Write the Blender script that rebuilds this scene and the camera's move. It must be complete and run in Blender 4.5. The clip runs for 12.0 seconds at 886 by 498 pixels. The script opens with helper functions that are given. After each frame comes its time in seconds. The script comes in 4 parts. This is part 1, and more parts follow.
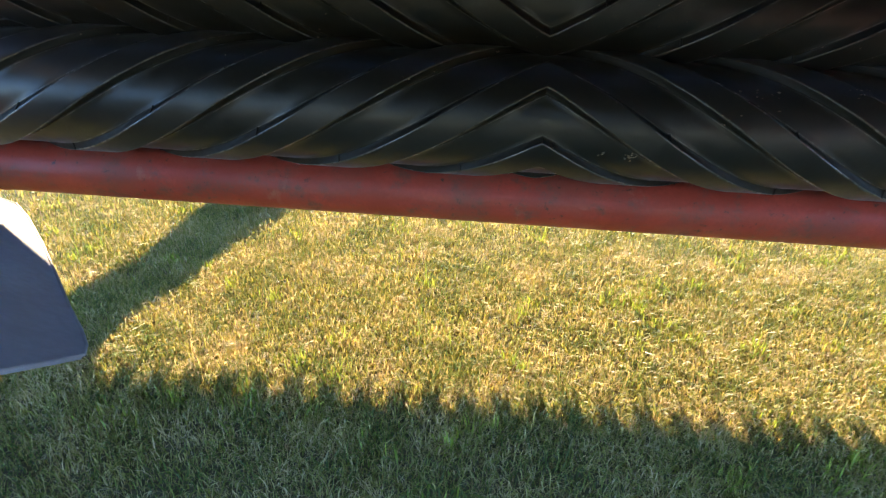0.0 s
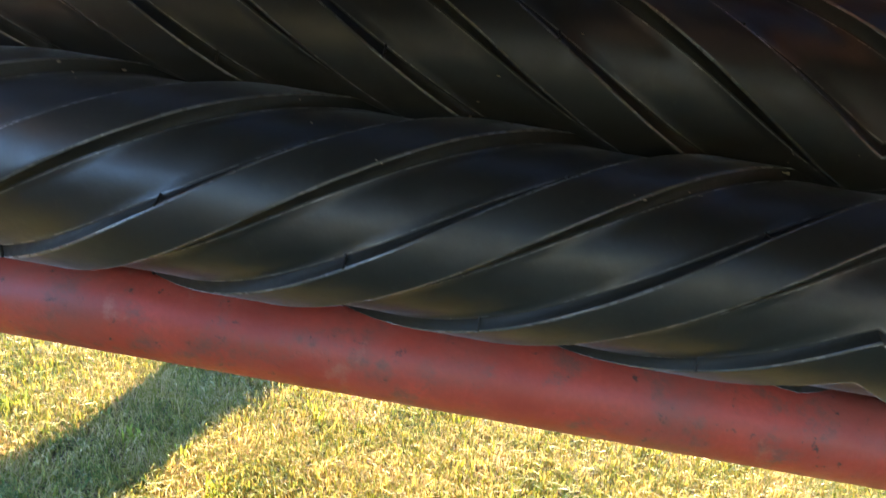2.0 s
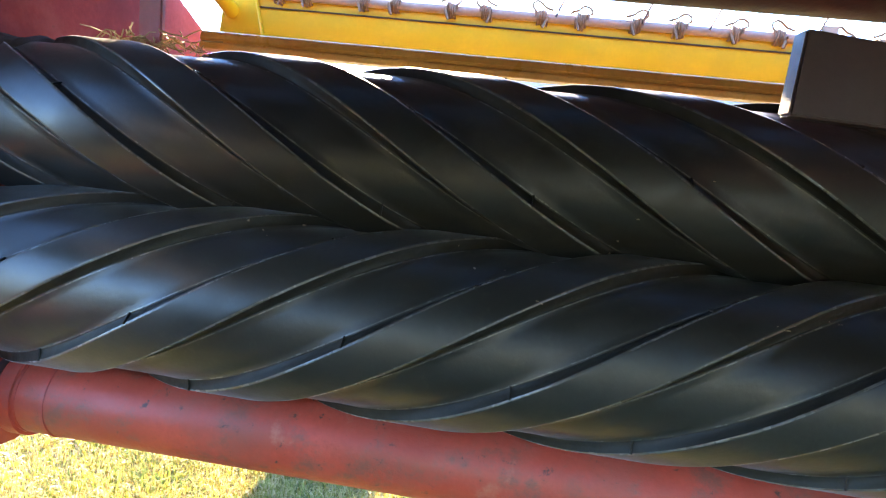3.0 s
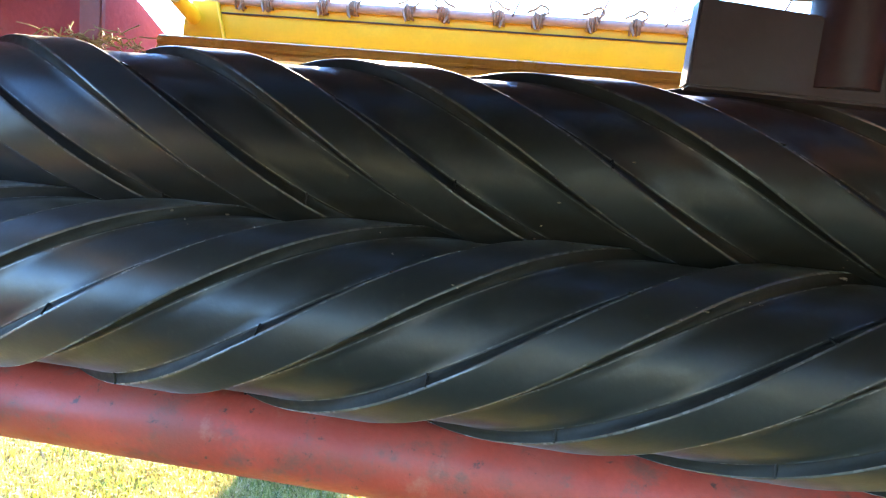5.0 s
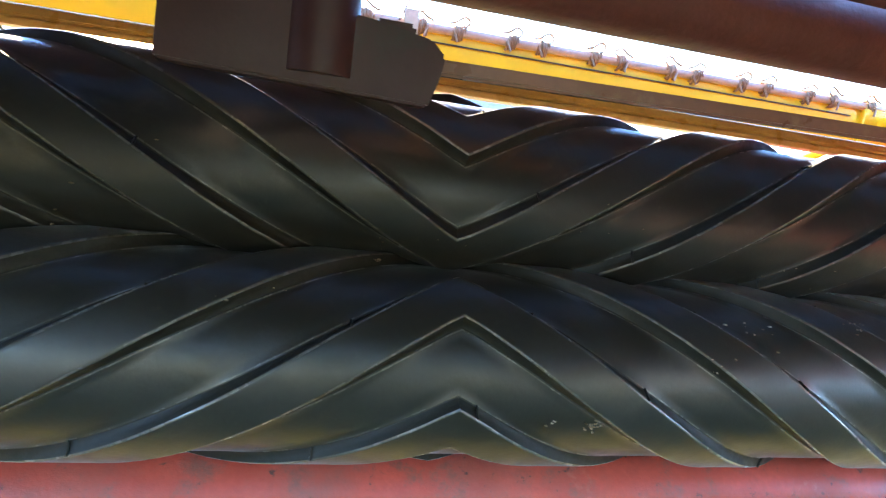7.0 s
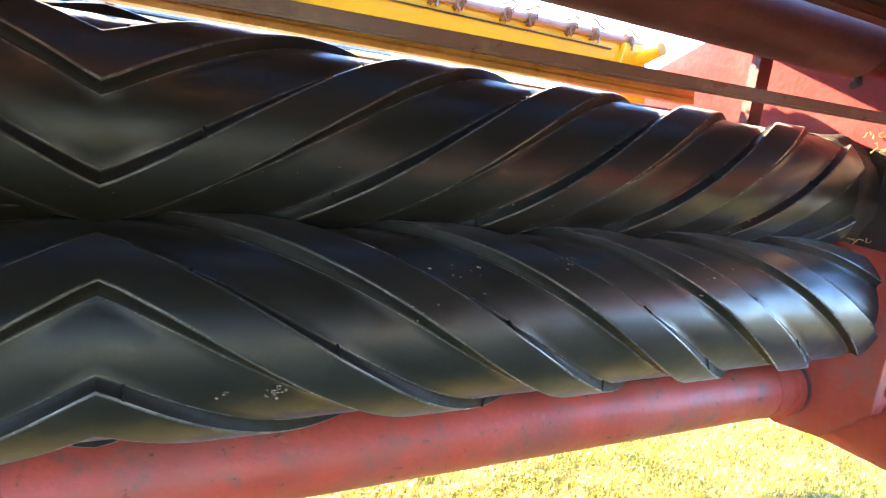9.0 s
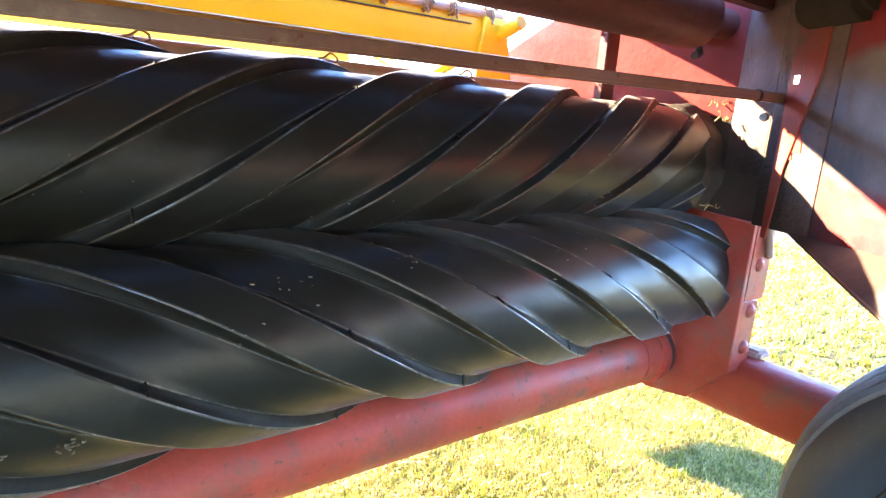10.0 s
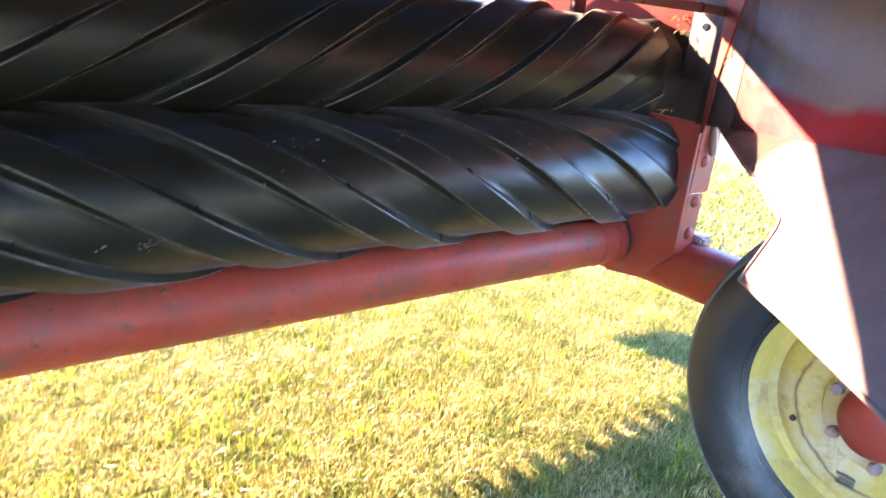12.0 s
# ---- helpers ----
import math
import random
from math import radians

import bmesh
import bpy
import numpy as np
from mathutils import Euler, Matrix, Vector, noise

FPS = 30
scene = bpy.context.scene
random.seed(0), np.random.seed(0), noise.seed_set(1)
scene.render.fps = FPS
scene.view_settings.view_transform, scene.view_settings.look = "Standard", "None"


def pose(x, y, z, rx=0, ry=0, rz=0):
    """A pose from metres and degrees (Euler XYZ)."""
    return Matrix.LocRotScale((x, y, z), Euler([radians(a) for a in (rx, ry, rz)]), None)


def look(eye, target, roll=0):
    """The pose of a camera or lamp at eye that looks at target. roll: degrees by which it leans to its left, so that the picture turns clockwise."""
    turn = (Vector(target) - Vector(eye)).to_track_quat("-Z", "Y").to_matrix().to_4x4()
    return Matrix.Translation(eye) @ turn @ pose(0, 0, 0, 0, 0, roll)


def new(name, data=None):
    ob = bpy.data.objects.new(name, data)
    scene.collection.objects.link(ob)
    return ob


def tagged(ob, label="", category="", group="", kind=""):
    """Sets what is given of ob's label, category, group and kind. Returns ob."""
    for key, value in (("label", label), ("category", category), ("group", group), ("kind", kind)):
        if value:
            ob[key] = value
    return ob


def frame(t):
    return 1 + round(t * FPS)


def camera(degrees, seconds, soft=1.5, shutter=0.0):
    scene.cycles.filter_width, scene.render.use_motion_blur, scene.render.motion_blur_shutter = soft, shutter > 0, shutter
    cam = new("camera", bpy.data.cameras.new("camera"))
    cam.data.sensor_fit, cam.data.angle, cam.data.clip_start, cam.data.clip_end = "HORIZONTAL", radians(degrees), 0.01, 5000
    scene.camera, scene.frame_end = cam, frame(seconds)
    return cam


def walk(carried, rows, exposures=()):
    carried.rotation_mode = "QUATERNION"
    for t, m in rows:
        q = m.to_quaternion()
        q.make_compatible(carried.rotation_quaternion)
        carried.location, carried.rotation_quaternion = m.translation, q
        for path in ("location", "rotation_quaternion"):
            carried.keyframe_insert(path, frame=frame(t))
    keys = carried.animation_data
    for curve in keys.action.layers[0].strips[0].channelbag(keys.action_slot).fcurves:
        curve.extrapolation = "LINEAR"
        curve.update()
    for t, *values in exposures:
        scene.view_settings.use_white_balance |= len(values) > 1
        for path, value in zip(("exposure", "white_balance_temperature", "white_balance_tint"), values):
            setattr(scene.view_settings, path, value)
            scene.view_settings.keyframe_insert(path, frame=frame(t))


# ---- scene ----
cam = camera(70.1, 12.0, soft=1.25, shutter=0.2)
PATH = [
    (0, (-0.0087, 0.0010, 0.9646), (-0.1146, 1.7466, -0.0057), 2.37),
    (0.5, (-0.0691, 0.1700, 0.8462), (-0.1781, 1.9032, -0.1458), 4.55),
    (1, (-0.1264, 0.3713, 0.7418), (-0.2033, 2.1335, -0.2009), 7.31),
    (1.5, (-0.2029, 0.4860, 0.7163), (-0.2553, 2.3429, -0.0246), 9.03),
    (2, (-0.3273, 0.5242, 0.7635), (-0.3950, 2.4491, 0.2251), 9.07),
    (2.5, (-0.4155, 0.4940, 0.8029), (-0.5326, 2.4519, 0.4119), 7.57),
    (3, (-0.4656, 0.4504, 0.8298), (-0.6871, 2.4117, 0.5068), 6.22),
    (3.2, (-0.4726, 0.4706, 0.8299), (-0.7017, 2.4296, 0.4988), 5.70),
    (5, (-0.3549, 0.4702, 0.7996), (-0.6141, 2.4353, 0.5330), 5.48),
    (5.5, (-0.2769, 0.4772, 0.7937), (-0.3548, 2.4618, 0.5588), 6.11),
    (6, (-0.2108, 0.4849, 0.8190), (-0.0720, 2.4641, 0.5669), 6.90),
    (6.5, (-0.1496, 0.4917, 0.8250), (0.1976, 2.4457, 0.5779), 7.41),
    (7, (-0.1049, 0.5052, 0.8315), (0.3864, 2.4269, 0.5752), 7.26),
    (7.5, (-0.0393, 0.5097, 0.8293), (0.5615, 2.3970, 0.5517), 7.65),
    (7.7, (-0.0266, 0.5137, 0.8273), (0.6413, 2.3763, 0.5361), 7.93),
    (9.3, (0.1395, 0.5339, 0.8688), (1.1550, 2.2051, 0.4495), 6.32),
    (9.5, (0.1633, 0.5336, 0.8807), (1.2285, 2.1701, 0.4478), 5.55),
    (10, (0.2068, 0.5355, 0.8852), (1.3981, 2.0788, 0.4392), 4.60),
    (10.5, (0.2383, 0.5307, 0.8964), (1.5074, 2.0070, 0.4382), 3.72),
    (11, (0.2485, 0.5206, 0.8983), (1.5460, 1.9726, 0.4418), 3.03),
    (11.5, (0.2155, 0.4310, 0.8965), (1.5191, 1.8640, 0.3992), 2.68),
    (12, (0.1085, 0.3071, 0.8456), (1.2513, 1.8181, 0.2046), 5.51),
]
EXPOSURES = [(0.0, 3.25, 6450, 11), (0.5, 3.75, 6500, 13), (1.5, 3.72, 6650, 15), (3.0, 4.45, 6400, 12), (6.0, 4.76, 6000, 7), (7.7, 4.75, 6550, 11), (9.3, 4.72, 6600, 14), (11.0, 4.72, 6500, 16), (12.0, 4.34, 6400, 18)]
walk(cam, [(t, look(eye, target, roll)) for t, eye, target, roll in PATH], EXPOSURES)

# ---- light: evening sun ahead of the camera, open sky ----
SUN_ELEV, SUN_AZ = radians(21.8), radians(-13.0)     # azimuth from +y towards +x
world = bpy.data.worlds.new("sky")
scene.world = world
world.use_nodes = True
wn, wl = world.node_tree.nodes, world.node_tree.links
sky = wn.new("ShaderNodeTexSky")
sky.sky_type, sky.sun_disc = "NISHITA", False
sky.sun_elevation, sky.sun_rotation = SUN_ELEV, SUN_AZ
sky.air_density, sky.dust_density, sky.ozone_density = 1.0, 0.05, 5.0
sky.altitude = 2300
wl.new(sky.outputs["Color"], wn["Background"].inputs["Color"])
wn["Background"].inputs["Strength"].default_value = 0.15
sun_data = bpy.data.lights.new("sun", "SUN")
sun_data.energy, sun_data.angle, sun_data.color = 3.6, radians(0.53), (1.0, 0.775, 0.50)
sun = new("sun", sun_data)
sun_dir = Vector((math.sin(SUN_AZ) * math.cos(SUN_ELEV), math.cos(SUN_AZ) * math.cos(SUN_ELEV), math.sin(SUN_ELEV)))
sun.matrix_world = look(sun_dir * 30.0, (0, 0, 0))


# ---- materials ----
def material(name, base, rough=0.5, metal=0.0, spots=(), bump=0.0, bump_scale=60.0, grain=0.15, grain_scale=9.0, spec=0.5):
    """Principled surface: base colour with soft large variation, fine grain, and coloured spots (colour, scale, threshold, softness)."""
    m = bpy.data.materials.new(name)
    m.use_nodes = True
    n, l = m.node_tree.nodes, m.node_tree.links
    p = n["Principled BSDF"]
    p.inputs["Metallic"].default_value = metal
    p.inputs["Specular IOR Level"].default_value = spec
    co = n.new("ShaderNodeTexCoord")

    def tex(scale, detail=4.0, rough_=0.6):
        t = n.new("ShaderNodeTexNoise")
        t.inputs["Scale"].default_value, t.inputs["Detail"].default_value, t.inputs["Roughness"].default_value = scale, detail, rough_
        l.new(co.outputs["Object"], t.inputs["Vector"])
        return t.outputs["Fac"]

    def remap(fac, a, b, c, d):
        r = n.new("ShaderNodeMapRange")
        for k, v in zip(("From Min", "From Max", "To Min", "To Max"), (a, b, c, d)):
            r.inputs[k].default_value = v
        l.new(fac, r.inputs["Value"])
        return r.outputs["Result"]

    def mix(fac, a, b, kind="MIX"):
        x = n.new("ShaderNodeMix")
        x.data_type, x.blend_type = "RGBA", kind
        if isinstance(fac, float):
            x.inputs[0].default_value = fac
        else:
            l.new(fac, x.inputs[0])
        for sock, v in ((x.inputs[6], a), (x.inputs[7], b)):
            if isinstance(v, tuple):
                sock.default_value = (*v, 1)
            else:
                l.new(v, sock)
        return x.outputs[2]

    dark = tuple(c * (1 - grain * 1.6) for c in base)
    lite = tuple(min(c * (1 + grain), 1.0) for c in base)
    col = mix(remap(tex(grain_scale), 0.3, 0.7, 0, 1), dark, lite)
    col = mix(remap(tex(grain_scale * 14), 0.35, 0.65, 0, 0.5), col, dark)
    rgh = remap(tex(grain_scale * 2.3), 0.3, 0.7, max(rough - 0.08, 0.03), min(rough + 0.1, 1))
    for colour, scale, at, soft in spots:
        col = mix(remap(tex(scale, 6.0, 0.7), at, at + soft, 0, 1), col, colour)
    l.new(col, p.inputs["Base Color"])
    l.new(rgh, p.inputs["Roughness"])
    if bump:
        b = n.new("ShaderNodeBump")
        b.inputs["Strength"].default_value, b.inputs["Distance"].default_value = bump, 0.004
        l.new(tex(bump_scale, 5.0), b.inputs["Height"])
        l.new(b.outputs["Normal"], p.inputs["Normal"])
    return m


RUBBER = material("roll_rubber", (0.0165, 0.0160, 0.0130), 0.37, spots=[((0.042, 0.038, 0.030), 5.0, 0.58, 0.3), ((0.030, 0.027, 0.020), 40.0, 0.60, 0.2)], bump=0.06, bump_scale=170, grain=0.2, spec=0.43)
WORN_RUBBER = material("scuffed_rubber_edges", (0.092, 0.088, 0.078), 0.24, spots=[((0.05, 0.045, 0.036), 9, 0.5, 0.2)], grain=0.3, grain_scale=20)
WALL_RUBBER = material("dull_rubber_flanks", (0.017, 0.0158, 0.0125), 0.55, grain=0.25, grain_scale=25, bump=0.1, bump_scale=120, spec=0.2)
for dusty, sheen in ((RUBBER, 0.10), (WORN_RUBBER, 0.35)):      # a thin bloom of dust on the rubber
    shader = dusty.node_tree.nodes["Principled BSDF"]
    shader.inputs["Sheen Weight"].default_value, shader.inputs["Sheen Roughness"].default_value = sheen, 0.35
RED = material("red_paint", (0.38, 0.050, 0.030), 0.45, spots=[((0.37, 0.105, 0.075), 5, 0.52, 0.3), ((0.26, 0.065, 0.048), 10, 0.52, 0.22), ((0.17, 0.085, 0.070), 4.5, 0.55, 0.16), ((0.20, 0.08, 0.065), 14, 0.58, 0.16), ((0.34, 0.20, 0.15), 38, 0.68, 0.05)], bump=0.3, bump_scale=55, spec=0.3)
TUBE_RED = material("stained_red_tube_paint", (0.40, 0.056, 0.030), 0.45, spots=[((0.33, 0.085, 0.055), 5, 0.50, 0.25), ((0.26, 0.058, 0.036), 6, 0.50, 0.18), ((0.20, 0.062, 0.040), 20, 0.54, 0.12), ((0.38, 0.12, 0.07), 11, 0.62, 0.12), ((0.075, 0.034, 0.024), 48, 0.62, 0.07)], bump=0.3, bump_scale=55, spec=0.3)
DULL_RED = material("weathered_red_paint", (0.20, 0.034, 0.032), 0.55, spots=[((0.16, 0.07, 0.045), 10, 0.55, 0.16), ((0.05, 0.03, 0.025), 26, 0.62, 0.08)], bump=0.25, bump_scale=60)
HOOD = material("dusty_hood_paint", (0.15, 0.048, 0.038), 0.6, spots=[((0.15, 0.095, 0.065), 8, 0.55, 0.2), ((0.10, 0.034, 0.03), 5, 0.5, 0.2)], bump=0.3, bump_scale=70)
HOOD_DUST = material("dust_under_hood", (0.078, 0.056, 0.042), 0.75, spots=[((0.10, 0.074, 0.055), 8, 0.55, 0.2), ((0.080, 0.034, 0.026), 5, 0.52, 0.2)], bump=0.3, bump_scale=70)
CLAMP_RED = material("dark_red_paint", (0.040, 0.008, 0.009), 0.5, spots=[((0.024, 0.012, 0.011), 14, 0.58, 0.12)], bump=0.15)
FADED = material("faded_red_paint", (0.28, 0.052, 0.050), 0.85, spots=[((0.31, 0.085, 0.078), 6, 0.5, 0.25), ((0.20, 0.06, 0.05), 24, 0.66, 0.06)], bump=0.3, bump_scale=60, spec=0.08)
SHIELD = material("worn_sheet_steel", (0.36, 0.24, 0.235), 0.55, spots=[((0.29, 0.195, 0.185), 5, 0.5, 0.3), ((0.20, 0.10, 0.07), 30, 0.68, 0.06)], bump=0.2, bump_scale=45, spec=0.2)
STEEL = material("bare_steel", (0.30, 0.28, 0.27), 0.38, metal=0.8, spots=[((0.15, 0.08, 0.05), 18, 0.6, 0.1)])
DARK_STEEL = material("dark_steel", (0.07, 0.045, 0.04), 0.5, metal=0.3, spots=[((0.14, 0.06, 0.035), 14, 0.58, 0.12)], bump=0.15)
YELLOW = material("yellow_paint", (0.88, 0.53, 0.012), 0.4, spots=[((0.35, 0.18, 0.03), 20, 0.7, 0.06)], grain=0.06)
BAR_RED = material("brown_red_bar_paint", (0.24, 0.115, 0.078), 0.32, spots=[((0.27, 0.16, 0.10), 16, 0.58, 0.12)], bump=0.15)
MUD = material("dark_caked_dirt", (0.032, 0.020, 0.013), 0.9, spots=[((0.070, 0.045, 0.026), 14, 0.6, 0.1)], bump=0.5, bump_scale=60)
# the ribs are a paler grey than the rest of the tyre
TREAD = material("pale_tread_rubber", (0.13, 0.125, 0.12), 0.6, spots=[((0.07, 0.065, 0.06), 14, 0.55, 0.2)], bump=0.2, bump_scale=90)
TYRE = material("tyre_rubber", (0.026, 0.025, 0.027), 0.38, spots=[((0.09, 0.08, 0.07), 10, 0.56, 0.2)], bump=0.15, bump_scale=120)
HINGE = material("dusty_hinge_steel", (0.22, 0.135, 0.118), 0.8, spots=[((0.24, 0.16, 0.135), 9, 0.5, 0.2), ((0.07, 0.04, 0.03), 34, 0.62, 0.08)], bump=0.9, bump_scale=85)
DUSTY = material("dusty_sheet_steel", (0.36, 0.23, 0.205), 0.7, spots=[((0.34, 0.24, 0.20), 7, 0.5, 0.2), ((0.24, 0.13, 0.10), 40, 0.62, 0.08)], bump=0.5, bump_scale=90)
STRAW = material("dried_grass", (0.40, 0.27, 0.10), 0.7, grain=0.3)
DIRT = material("caked_dirt", (0.22, 0.17, 0.12), 0.9, bump=0.4, bump_scale=200)


def ground_material():
    m = bpy.data.materials.new("lawn_soil")
    m.use_nodes = True
    n, l = m.node_tree.nodes, m.node_tree.links
    p = n["Principled BSDF"]
    p.inputs["Roughness"].default_value = 0.95
    co = n.new("ShaderNodeTexCoord")
    ramps = []
    for scale in (2.2, 90.0):
        t = n.new("ShaderNodeTexNoise")
        t.inputs["Scale"].default_value, t.inputs["Detail"].default_value = scale, 6
        l.new(co.outputs["Object"], t.inputs["Vector"])
        r = n.new("ShaderNodeValToRGB")
        l.new(t.outputs["Fac"], r.inputs["Fac"])
        ramps.append(r)
    for r, a, b in ((ramps[0], (0.095, 0.092, 0.030), (0.155, 0.122, 0.052)), (ramps[1], (0.065, 0.056, 0.020), (0.20, 0.155, 0.072))):
        r.color_ramp.elements[0].position, r.color_ramp.elements[1].position = 0.35, 0.65
        r.color_ramp.elements[0].color, r.color_ramp.elements[1].color = (*a, 1), (*b, 1)
    x = n.new("ShaderNodeMix")
    x.data_type = "RGBA"
    x.inputs[0].default_value = 0.5
    l.new(ramps[0].outputs["Color"], x.inputs[6])
    l.new(ramps[1].outputs["Color"], x.inputs[7])
    l.new(x.outputs[2], p.inputs["Base Color"])
    return m


def blade_material(name, ramp):
    """Thin leaves: diffuse and translucent, a colour for each blade, greener or drier in patches."""
    m = bpy.data.materials.new(name)
    m.use_nodes = True
    n, l = m.node_tree.nodes, m.node_tree.links
    n.remove(n["Principled BSDF"])
    geo, co = n.new("ShaderNodeNewGeometry"), n.new("ShaderNodeTexCoord")
    t = n.new("ShaderNodeTexNoise")
    t.inputs["Scale"].default_value, t.inputs["Detail"].default_value = 7.0, 4
    l.new(co.outputs["Object"], t.inputs["Vector"])
    mul = n.new("ShaderNodeMath")
    mul.operation = "MULTIPLY_ADD"
    mul.inputs[1].default_value, mul.inputs[2].default_value = 1.5, -0.75
    l.new(t.outputs["Fac"], mul.inputs[0])
    add = n.new("ShaderNodeMath")
    add.operation = "ADD"
    l.new(geo.outputs["Random Per Island"], add.inputs[0])
    l.new(mul.outputs[0], add.inputs[1])
    r = n.new("ShaderNodeValToRGB")
    l.new(add.outputs[0], r.inputs["Fac"])
    e = r.color_ramp.elements
    e[0].position, e[0].color = ramp[0][0], (*ramp[0][1], 1)
    e[1].position, e[1].color = ramp[-1][0], (*ramp[-1][1], 1)
    for at, c in ramp[1:-1]:
        e.new(at).color = (*c, 1)
    d, tr, mx, gl, mx2 = (n.new("ShaderNode" + k) for k in ("BsdfDiffuse", "BsdfTranslucent", "MixShader", "BsdfGlossy", "MixShader"))
    gl.inputs["Roughness"].default_value = 0.38
    mx.inputs["Fac"].default_value, mx2.inputs["Fac"].default_value = 0.5, 0.03
    for sock, tint in ((d.inputs["Color"], (0.86, 1.0, 0.98, 1)), (tr.inputs["Color"], (1.0, 0.93, 0.58, 1))):
        x = n.new("ShaderNodeMix")
        x.data_type, x.blend_type = "RGBA", "MULTIPLY"
        x.inputs[0].default_value = 1.0
        l.new(r.outputs["Color"], x.inputs[6])
        x.inputs[7].default_value = tint
        l.new(x.outputs[2], sock)
    l.new(d.outputs[0], mx.inputs[1])
    l.new(tr.outputs[0], mx.inputs[2])
    l.new(mx.outputs[0], mx2.inputs[1])
    l.new(gl.outputs[0], mx2.inputs[2])
    l.new(mx2.outputs[0], n["Material Output"].inputs["Surface"])
    return m


def worn_panel():
    """Sheet whose red paint is rubbed off to grey metal in a rounded patch."""
    m = material("rubbed_red_panel", (0.30, 0.265, 0.275), 0.5, spots=[((0.27, 0.21, 0.21), 9, 0.5, 0.25), ((0.40, 0.36, 0.34), 22, 0.66, 0.05)], bump=0.25, bump_scale=50)
    n, l = m.node_tree.nodes, m.node_tree.links
    p = n["Principled BSDF"]
    worn = p.inputs["Base Color"].links[0].from_socket
    co = n.new("ShaderNodeTexCoord")
    mp = n.new("ShaderNodeMapping")
    mp.vector_type = "TEXTURE"
    mp.inputs["Location"].default_value = (1.05, 0.725, 0.912)
    mp.inputs["Scale"].default_value = (0.60, 0.36, 0.112)
    l.new(co.outputs["Object"], mp.inputs["Vector"])
    ln = n.new("ShaderNodeVectorMath")
    ln.operation = "LENGTH"
    l.new(mp.outputs["Vector"], ln.inputs[0])
    t = n.new("ShaderNodeTexNoise")
    t.inputs["Scale"].default_value, t.inputs["Detail"].default_value = 8, 8
    l.new(co.outputs["Object"], t.inputs["Vector"])
    add = n.new("ShaderNodeMath")
    add.operation = "MULTIPLY_ADD"
    add.inputs[1].default_value = 0.30
    l.new(t.outputs["Fac"], add.inputs[0])
    l.new(ln.outputs["Value"], add.inputs[2])
    r = n.new("ShaderNodeMapRange")
    r.inputs["From Min"].default_value, r.inputs["From Max"].default_value = 1.08, 1.22
    l.new(add.outputs[0], r.inputs["Value"])
    x = n.new("ShaderNodeMix")
    x.data_type = "RGBA"
    l.new(r.outputs["Result"], x.inputs[0])
    l.new(worn, x.inputs[6])
    x.inputs[7].default_value = (0.36, 0.02, 0.025, 1)
    l.new(x.outputs[2], p.inputs["Base Color"])
    return m


def browned(m, at, radius, colour=(0.026, 0.017, 0.011)):
    """Mixes dark brown into the base colour round a point, thinning out at a ragged rim."""
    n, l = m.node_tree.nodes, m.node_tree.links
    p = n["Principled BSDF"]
    plain = p.inputs["Base Color"].links[0].from_socket
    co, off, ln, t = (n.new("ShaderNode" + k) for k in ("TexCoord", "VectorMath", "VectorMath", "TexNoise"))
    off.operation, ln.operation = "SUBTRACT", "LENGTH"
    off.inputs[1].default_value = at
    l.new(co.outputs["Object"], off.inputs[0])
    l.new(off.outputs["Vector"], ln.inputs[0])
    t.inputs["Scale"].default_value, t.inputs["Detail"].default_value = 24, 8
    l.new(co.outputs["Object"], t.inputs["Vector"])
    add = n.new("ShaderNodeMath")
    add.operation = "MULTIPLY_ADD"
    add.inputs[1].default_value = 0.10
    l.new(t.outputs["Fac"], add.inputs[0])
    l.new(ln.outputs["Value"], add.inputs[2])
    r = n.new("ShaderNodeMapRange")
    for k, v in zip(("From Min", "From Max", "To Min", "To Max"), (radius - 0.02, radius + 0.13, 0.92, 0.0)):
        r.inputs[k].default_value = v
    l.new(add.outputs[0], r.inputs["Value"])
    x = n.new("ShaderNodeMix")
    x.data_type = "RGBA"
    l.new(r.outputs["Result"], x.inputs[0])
    l.new(plain, x.inputs[6])
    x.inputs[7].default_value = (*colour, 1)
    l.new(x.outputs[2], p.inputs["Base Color"])


